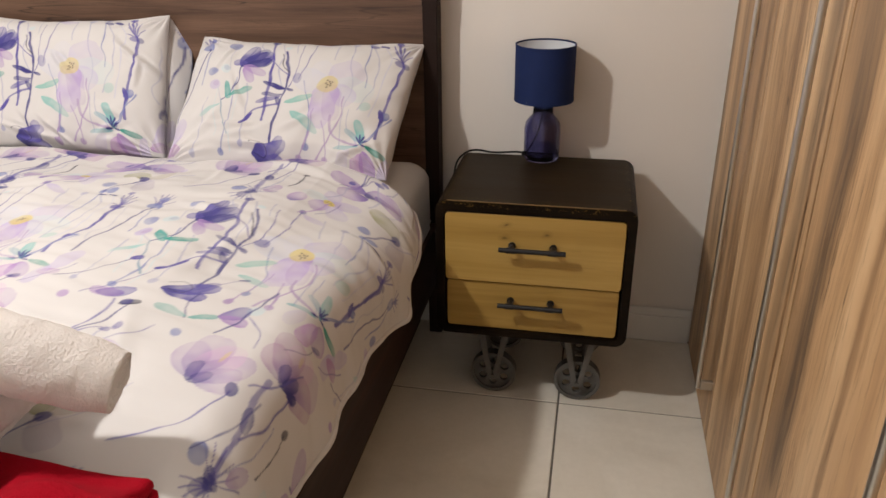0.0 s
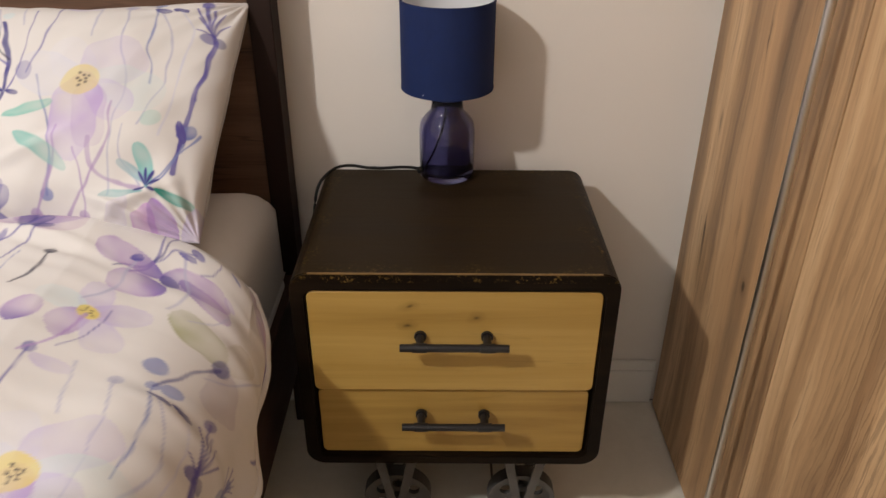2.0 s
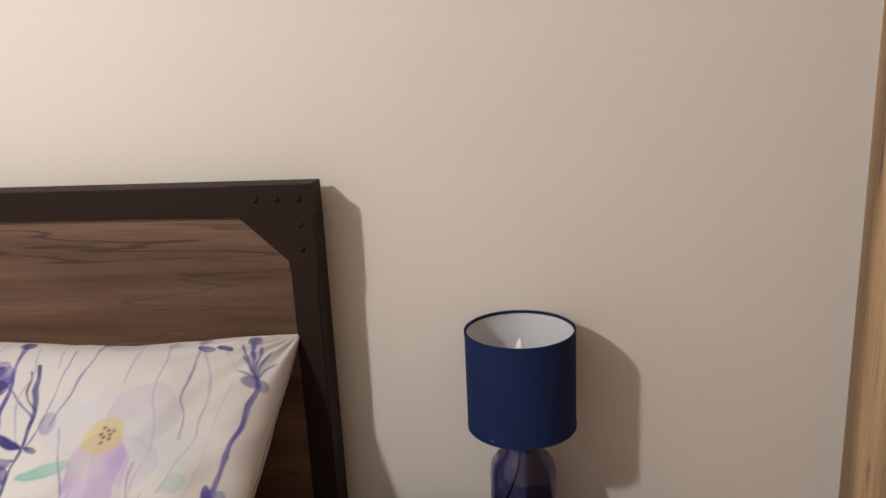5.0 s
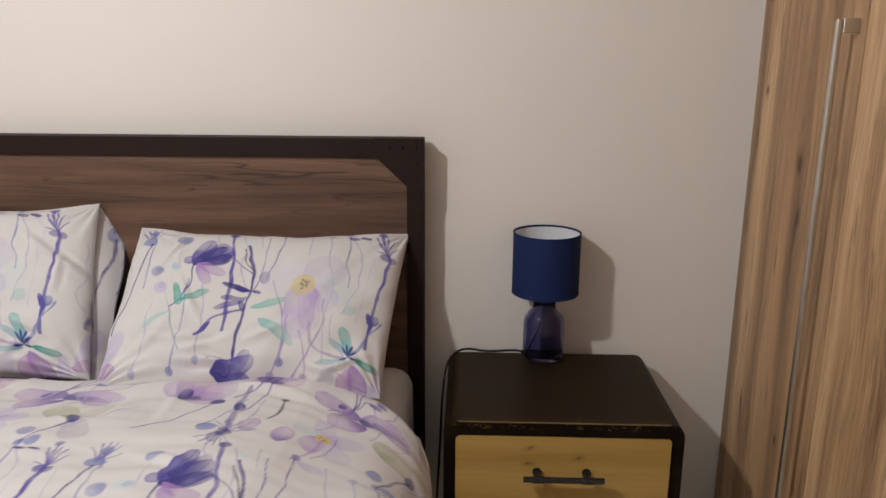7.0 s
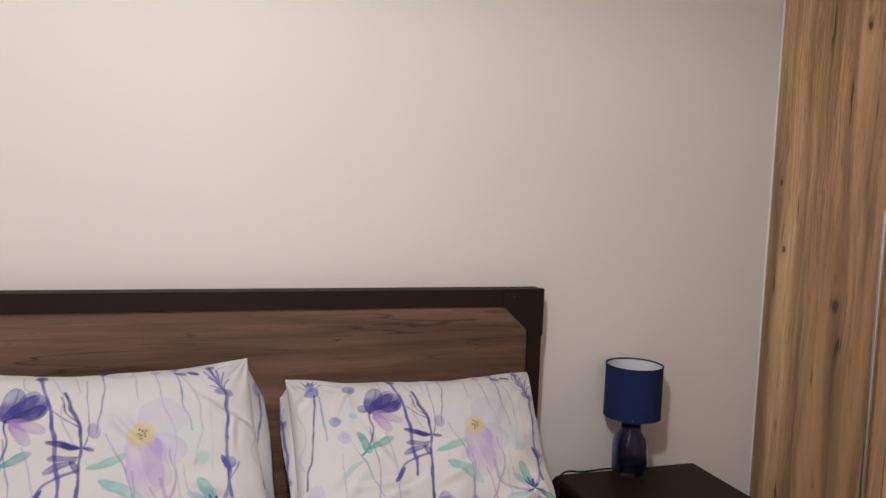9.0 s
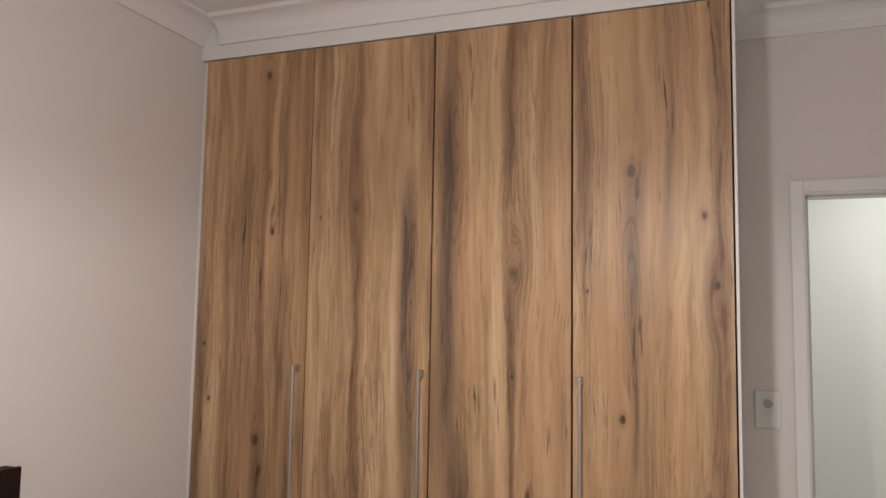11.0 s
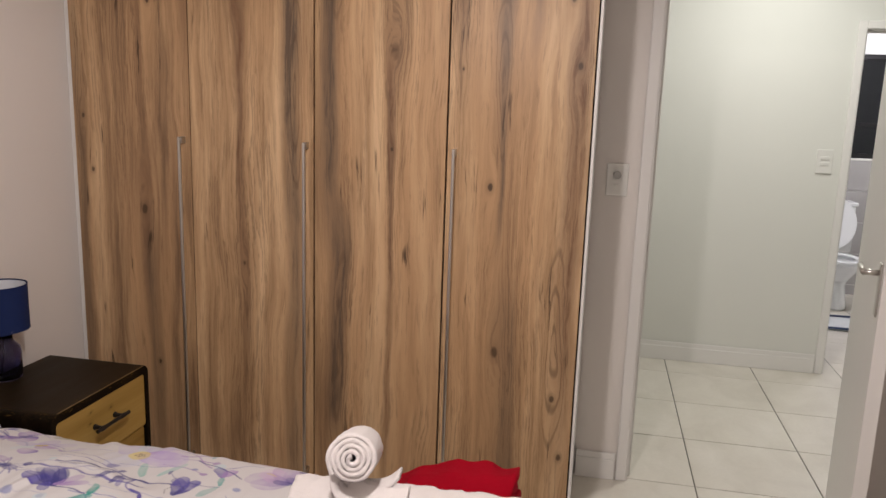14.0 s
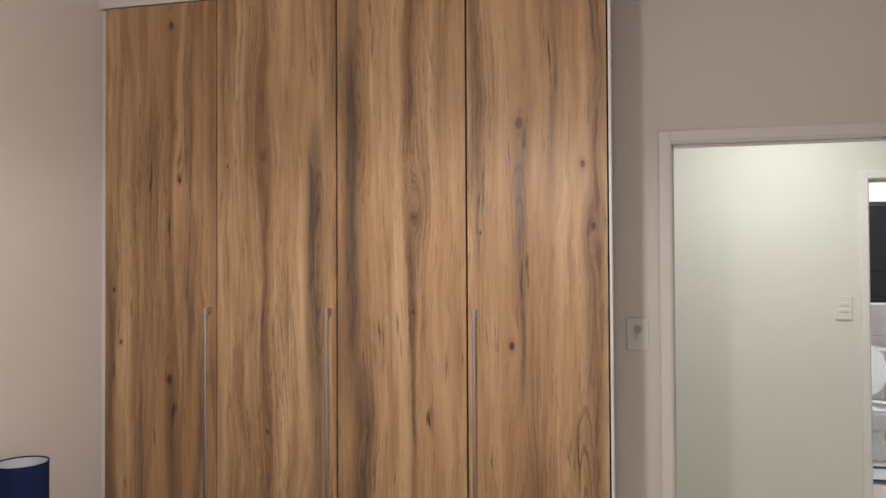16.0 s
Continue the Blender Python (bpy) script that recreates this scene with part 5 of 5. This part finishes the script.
def duvet():
    x0, x1, y0, y1, top = -1.954, -0.306, 1.150, 2.850, 0.640
    r, drop = 0.120, 0.085
    flat = (x1 - x0) / 2 - r
    half = flat + r * math.pi / 2 + drop
    nu, nv = 720, 600
    a, y = np.meshgrid(np.linspace(-half, half, nu), np.linspace(y0, y1, nv), indexing="ij")
    a, y = a.ravel(), y.ravel()
    draw = Print(a + (x0 + x1) / 2, y, (0.63, 0.80), drop=-0.315, origin=(-0.894, 2.093))
    draw.motif()
    draw.origin = (0.0, 0.0)
    draw.between()
    side, d = np.sign(a), np.abs(a)
    short = 1 - np.clip((y1 - y) / 0.20, 0, 1) ** 0.7
    d = np.where(d > flat * 0.8, flat * 0.8 + (d - flat * 0.8) * (1 - 0.50 * short), d)
    ang = np.clip((d - flat) / r, 0, math.pi / 2)
    hang = np.clip(d - flat - r * math.pi / 2, 0, None)
    # the cloth hangs less near the head, and rounds down at the foot
    keep = np.clip((y1 - y) / 0.30, 0.4, 1.0)
    x = np.minimum(d, flat) + r * np.sin(ang)
    z = top - r * (1 - np.cos(ang)) * (0.55 + 0.45 * keep) - hang * keep
    fold = 0.010 * np.sin(y * 13 + 2.0 * np.sin(y * 5)) + 0.004 * np.sin(y * 37 + 1.3)
    x = x + fold * np.clip(hang / drop, 0, 1) + 0.018 * np.sin(ang) * (value_noise(y, a, 6, 8) - 0.4)
    puff = 0.024 * (value_noise(a + 5, y, 4.0, 9) - 0.5) + 0.014 * (value_noise(a + 0.5 * y + 5, y - 0.4 * a, 9.0, 10) - 0.5) + 0.006 * (value_noise(a * 0.5 + y + 5, y * 1.6, 20, 12) - 0.5)
    rng = random.Random(77)
    folds = []
    for k in range(46):
        u0, v0, way, length = rng.uniform(-half, half), rng.uniform(y0, y1), rng.uniform(0, math.pi), rng.uniform(0.14, 0.40)
        if k % 3 == 0:
            u0, way = (half - 0.32) * rng.choice((-1, 1)), rng.uniform(-0.5, 0.5)
            way = way if u0 > 0 else math.pi - way
        folds.append((u0, v0, u0 + length * math.cos(way), v0 + length * math.sin(way), rng.uniform(0.003, 0.008), rng.uniform(0.010, 0.024)))
    puff = puff + ridges(a, y, folds)
    nx, nz = np.sin(ang), np.cos(ang)
    # the filling stands higher along the middle of the upper half
    full = np.clip((flat + 0.02 - d) / 0.30, 0, 1) * np.clip((y - 1.72) / 0.30, 0, 1)
    z = z + 0.036 * full * full * (3 - 2 * full) * np.clip((2.92 - y) / 0.40, 0.0, 1)
    low = np.clip((2.6 - y) / 0.9, 0, 1)
    z = z - 0.028 * low * low * (3 - 2 * low)
    x = x + 0.008 * np.clip((y - 2.15) / 0.4, -1.2, 1) * nx
    calm = 1 - 0.55 * np.clip((d - flat + 0.16) / 0.16, 0, 1)
    x = x - 0.030 * np.clip((2.62 - y) / 0.45, 0, 1) * np.clip((y - 1.30) / 0.5, 0, 1) * (side > 0) * nx
    z = z + puff * calm * np.maximum(nz, 0.2)
    x = x + puff * nx * 0.7
    near_head = np.clip((y - (y1 - 0.05)) / 0.05, 0, 1)
    z = z - 0.036 * near_head ** 3 + 0.014 * np.exp(-((y - y1 + 0.06) / 0.05) ** 2) * (nz > 0.5)
    near_foot = np.clip(((y0 + 0.13) - y) / 0.13, 0, 1)
    z = z - 0.17 * (1 - np.sqrt(np.clip(1 - near_foot ** 2, 0, 1))) * (nz > 0.02) - 0.04 * near_foot
    # beside the nightstand the shoulder sinks
    z = z - 0.045 * np.clip((d - flat + 0.12) / 0.24, 0, 1) * np.clip((y - 2.25) / 0.35, 0, 1)
    # the head end draws back towards both sides
    back = 0.075 * np.clip((d - flat + 0.10) / 0.22, 0, 1) * np.clip((y - y1 + 0.45) / 0.45, 0, 1)
    pts = np.stack([(x0 + x1) / 2 + side * x, y - back + 0.012 * (value_noise(a, y, 5, 31) - 0.5), z], 1)
    piece = cloth("duvet", pts, nu, nv, draw.rgb)
    ob = cloth_object("duvet", [piece], "white duvet printed with purple watercolour flowers, spread over the bed", "duvet")
    grid = pts.reshape(nu, nv, 3)
    inner = grid[::6, ::6].copy()
    inner[:, :, 2] -= 0.012
    inner[:, :, 0] = (x0 + x1) / 2 + (inner[:, :, 0] - (x0 + x1) / 2) * 0.990
    iu, iv = inner.shape[:2]
    low = inner.reshape(-1, 3)
    faces = cloth("lining", None, iu, iv, None)[1][:, ::-1]
    bm = bmesh.new()
    verts = [bm.verts.new(p) for p in low]
    for f in faces:
        bm.faces.new([verts[k] for k in f])
    part("lining", bm, SHEET, ob, "plain white underside", smooth=True)
    for line in (grid[::5, -1], grid[::5, 0], grid[0, ::5], grid[-1, ::5]):
        part("hem", tube([tuple(p) for p in line - np.array((0, 0, 0.006))], 0.0065, 8, 1), HEM, ob, "stitched white hem", smooth=True)
    return ob


duvet()


# ---- towels on the bed ----
def terry(bm, amount, freq, seed):
    for v in bm.verts:
        v.co += v.normal * amount * noise.noise(v.co * freq + Vector((seed, 0, 0)))


def folded_cloth():
    bm = bmesh.new()
    for k, (x0, x1, y0, y1, z0, z1) in enumerate(((-0.200, 0.200, -0.188, 0.140, 0.0, 0.020), (-0.190, 0.196, -0.182, 0.134, 0.018, 0.040))):
        sub = box(x0, x1, y0, y1, z0, z1, 0.009, 3)
        bmesh.ops.subdivide_edges(sub, edges=[e for e in sub.edges if e.calc_length() > 0.2], cuts=24, use_grid_fill=True)
        sub.normal_update()
        me = bpy.data.meshes.new("tmp")
        sub.to_mesh(me)
        sub.free()
        bm.from_mesh(me)
        bpy.data.meshes.remove(me)
    bm.normal_update()
    for v in bm.verts:
        v.co.z += 0.014 * noise.noise(Vector((v.co.x * 9, v.co.y * 9, 0))) * (0.3 + v.co.z * 20) + 0.022 * noise.noise(Vector((v.co.x * 5, v.co.y * 17, 4))) * min(v.co.z * 30, 1) * min(max((v.co.x + 0.02) / 0.12, 0), 1) + v.co.z * 1.9 * min(max((v.co.x - 0.02) / 0.10, 0), 1) * min(max((0.13 - v.co.y) / 0.16, 0.1), 1)
        v.co.x += 0.010 * noise.noise(Vector((v.co.y * 8, v.co.z * 30, 3)))
        v.co.y += 0.010 * noise.noise(Vector((v.co.x * 8, v.co.z * 30, 7)))
    ob = part("folded_towel", bm, RED, smooth=True)
    ob.matrix_basis = pose(-0.602, 1.550, 0.606, 0, 0, -4)
    return tagged(ob, "crimson red towel folded flat on the duvet", "towel")


def roll(name, length, turns, core, pitch, squash, material, flare=0.0, bulge=0.0, dome=0.0):
    """Cloth rolled round an axis along local y: the spiral shows at both ends."""
    steps = int(turns * 40)
    thick = pitch * 0.96
    bm = bmesh.new()
    rows = []
    across = 64
    for k in range(steps + 1):
        a = 2 * math.pi * k / 40
        rad = core + pitch * a / (2 * math.pi)
        line = []
        for off in (0, thick):
            for i in range(across + 1):
                f = i / across
                y = (f - 0.5) * length + flare * 0.012 * math.sin(a * 0.7) * max(0, 1 - 4 * f)
                y -= bulge * (1 - k / steps) * max(0, 1 - 2 * f)
                q = (rad + off) * (1 - dome * max(0, (f - 0.55) / 0.45) ** 2.6)
                line.append(bm.verts.new((q * math.cos(a), y, q * math.sin(a) * squash)))
        rows.append(line)
    n = across + 1
    for p, q in zip(rows, rows[1:]):
        for i in range(across):
            bm.faces.new((p[i], p[i + 1], q[i + 1], q[i]))
            bm.faces.new((p[n + i], q[n + i], q[n + i + 1], p[n + i + 1]))
        for i in (0, across):
            bm.faces.new((p[i], q[i], q[n + i], p[n + i]))
    for line in (rows[0], rows[-1]):
        for i in range(across):
            bm.faces.new((line[i], line[i + 1], line[n + i + 1], line[n + i]))
    bmesh.ops.recalc_face_normals(bm, faces=bm.faces)
    bm.normal_update()
    terry(bm, 0.0045 if length > 0.3 else 0.0024, 34, 5)
    terry(bm, 0.0028 if length > 0.3 else 0.0012, 120, 9)
    return bm


def ribbon(points, width, thick):
    """A strip of cloth along a line of points, as wide as the vector width."""
    wide = Vector(width)
    bm = bmesh.new()
    rows = []
    pts = [Vector(p) for p in points]
    fine = []
    for k in range(len(pts) - 1):
        p0, p1, p2, p3 = pts[max(k - 1, 0)], pts[k], pts[k + 1], pts[min(k + 2, len(pts) - 1)]
        for q in range(8):
            u = q / 8
            fine.append(0.5 * ((2 * p1) + (p2 - p0) * u + (2 * p0 - 5 * p1 + 4 * p2 - p3) * u * u + (3 * p1 - p0 - 3 * p2 + p3) * u ** 3))
    fine.append(pts[-1])
    for k, p in enumerate(fine):
        way = (fine[min(k + 1, len(fine) - 1)] - fine[max(k - 1, 0)]).normalized()
        out = way.cross(wide).normalized() * thick / 2
        row = [p + wide * (f - 0.5) + out * side * (0.55 if f in (0, 1) else 1) for side, fs in ((1, (0, 0.2, 0.5, 0.8, 1)), (-1, (1, 0.8, 0.5, 0.2, 0))) for f in fs]
        rows.append([bm.verts.new(q) for q in row])
    n = len(rows[0])
    for p, q in zip(rows, rows[1:]):
        for i in range(n):
            bm.faces.new((p[i], p[(i + 1) % n], q[(i + 1) % n], q[i]))
    bm.faces.new(rows[0][::-1])
    bm.faces.new(rows[-1])
    bmesh.ops.recalc_face_normals(bm, faces=bm.faces)
    bm.normal_update()
    terry(bm, 0.002, 60, 2)
    return bm


def towels():
    folded_cloth()
    big = part("rolled_towel", roll("rolled_towel", 0.480, 3.25, 0.010, 0.0163, 0.62, TOWEL, 1.0, 0.0, 0.12), TOWEL, smooth=True)
    big.matrix_basis = pose(-0.655, 1.584, 0.692, 0, 150, 1)
    tagged(big, "thick white terry bath towel rolled up on the red towel", "towel")
    small = thing("face_cloth", (-0.665, 1.668, 0.800), "small white face cloth rolled into a bow on the towels", "towel")
    curl = part("cloth_roll", roll("cloth_roll", 0.285, 4.35, 0.0005, 0.0102, 1.0, TOWEL, 0.10, 0.010, 0.22), TOWEL, small, smooth=True)
    curl.matrix_basis = pose(0.075, 0.031, -0.011, -20, 0, -78) @ Matrix.Rotation(radians(-95), 4, "Y")
    # the loose end sweeps down below the curl and fans out
    for pts, wide in ((((-0.055, 0.045, 0.005), (-0.060, 0.036, -0.030), (-0.070, 0.000, -0.058), (-0.078, -0.050, -0.074)), (0.030, 0.0, 0.004)),
                      (((-0.040, 0.046, 0.000), (-0.046, 0.034, -0.036), (-0.056, -0.010, -0.054), (-0.066, -0.072, -0.066)), (0.040, 0.0, 0.006)),
                      (((-0.030, 0.020, -0.040), (-0.040, -0.030, -0.046), (-0.050, -0.075, -0.040), (-0.052, -0.112, -0.034)), (0.045, 0.0, 0.030)),
                      (((-0.010, 0.010, -0.046), (-0.012, -0.030, -0.040), (-0.014, -0.062, -0.026), (-0.014, -0.085, -0.004)), (0.040, 0.0, 0.010))):
        part("loose_end", ribbon(pts, wide, 0.009), TOWEL, small, smooth=True)


towels()


# ---- bathroom things ----
def toilet(place):
    t = thing("toilet", place, "white ceramic toilet with the lid and seat raised against the cistern", "toilet")
    def oval(profile, sx, name, material=CERAMIC, parent=None, shift=0.0):
        bm = lathe(profile, 40)
        for v in bm.verts:
            v.co.x = v.co.x * sx + shift
        return part(name, bm, material, parent or t, smooth=True)
    oval([(0.001, 0.0), (0.105, 0.0), (0.110, 0.02), (0.095, 0.10), (0.085, 0.20), (0.105, 0.27), (0.001, 0.27)], 1.6, "pedestal", shift=0.05)
    oval([(0.09, 0.24), (0.13, 0.30), (0.175, 0.37), (0.183, 0.395), (0.180, 0.402), (0.140, 0.400), (0.125, 0.36), (0.08, 0.28), (0.001, 0.26)], 1.32, "bowl")
    oval([(0.186, 0.404), (0.187, 0.416), (0.180, 0.423), (0.130, 0.423), (0.122, 0.414), (0.124, 0.404), (0.186, 0.404)], 1.30, "seat")
    bm = prism([(0.19 * math.cos(a), 0.225 * math.sin(a)) for a in [2 * math.pi * k / 32 for k in range(32)]], "x", -0.009, 0.009, 0.004, 2)
    lid = part("lid", bm, CERAMIC, t)
    lid.matrix_basis = pose(0.275, 0, 0.655, 0, 10, 0)
    part("cistern", box(0.33, 0.52, -0.19, 0.19, 0.40, 0.80, 0.02, 3), CERAMIC, t)
    part("cistern_lid", box(0.32, 0.525, -0.20, 0.20, 0.801, 0.83, 0.008, 2), CERAMIC, t)
    part("flush_button", rod((0.42, 0, 0.83), (0.42, 0, 0.838), 0.02, 16), STEEL, t)
    return t


toilet((4.47, -0.715, 0))
mat = thing("bath_mat", (3.95, -0.715, 0), "white bath mat with navy blue bands on the tiled floor", "bath mat")
part("pile", box(-0.22, 0.22, -0.30, 0.30, 0.002, 0.014, 0.004, 2), MAT_WHITE, mat)
for x in (-0.20, 0.17):
    part("band", box(x - 0.03, x + 0.03, -0.302, 0.302, 0.0145, 0.017, 0.001, 1), MAT_BLUE, mat, "navy band")


# ---- tiles ----
def tiled_floor():
    slab = structure("floor", box(WALL_W - T, 5.2, -2.6, WALL_N + T, -0.10, -0.003), GROUT, "floor of large beige porcelain tiles with thin grout joints", "floor")
    px, py, ox, oy, gap = 0.479, 0.512, 0.061, 2.789, 0.0026
    cache = {}
    for i in range(-6, 12):
        for j in range(-11, 2):
            x0, x1 = max(ox + i * px, WALL_W), min(ox + (i + 1) * px, 5.0)
            y0, y1 = max(oy + j * py, -2.5), min(oy + (j + 1) * py, WALL_N)
            if x1 - x0 < 0.02 or y1 - y0 < 0.02 or (x1 < DOOR_X and y1 < WALL_S - 0.2):
                continue
            key = (round(x1 - x0, 3), round(y1 - y0, 3))
            if key not in cache:
                bm = box(-key[0] / 2 + gap, key[0] / 2 - gap, -key[1] / 2 + gap, key[1] / 2 - gap, -0.006, 0.0, 0.0012, 1)
                me = bpy.data.meshes.new("tile")
                bm.to_mesh(me)
                bm.free()
                me.materials.append(FLOOR_TILE)
                cache[key] = me
            ob = new("tile", cache[key])
            ob.parent = slab
            ob.location = ((x0 + x1) / 2, (y0 + y1) / 2, random.uniform(-0.0004, 0.0))


def tiled_bath_wall():
    wall = bpy.data.objects["wall_bath_east"]
    w, h, gap = 0.58, 0.275, 0.003
    cache = {}
    for i in range(6):
        for k in range(11):
            y0, y1 = -2.5 + i * w, min(-2.5 + (i + 1) * w, 0.35)
            z0, z1 = max(0, WIN[2] + (k - 5) * h), min(WIN[2] + (k - 4) * h, CEIL)
            if z1 > WIN[2] + 0.02 and z0 < WIN[3] and y1 > WIN[0] and y0 < WIN[1]:
                continue
            key = (round(y1 - y0, 3), round(z1 - z0, 3))
            if min(key) < 0.03:
                continue
            if key not in cache:
                bm = box(-0.007, 0.0, -key[0] / 2 + gap, key[0] / 2 - gap, -key[1] / 2 + gap, key[1] / 2 - gap, 0.001, 1)
                me = bpy.data.meshes.new("tile")
                bm.to_mesh(me)
                bm.free()
                me.materials.append(BATH_TILE)
                cache[key] = me
            ob = new("tile", cache[key])
            ob.parent = wall
            ob.location = (BATH_X - 0.0005, (y0 + y1) / 2, (z0 + z1) / 2)


tiled_floor()
tiled_bath_wall()
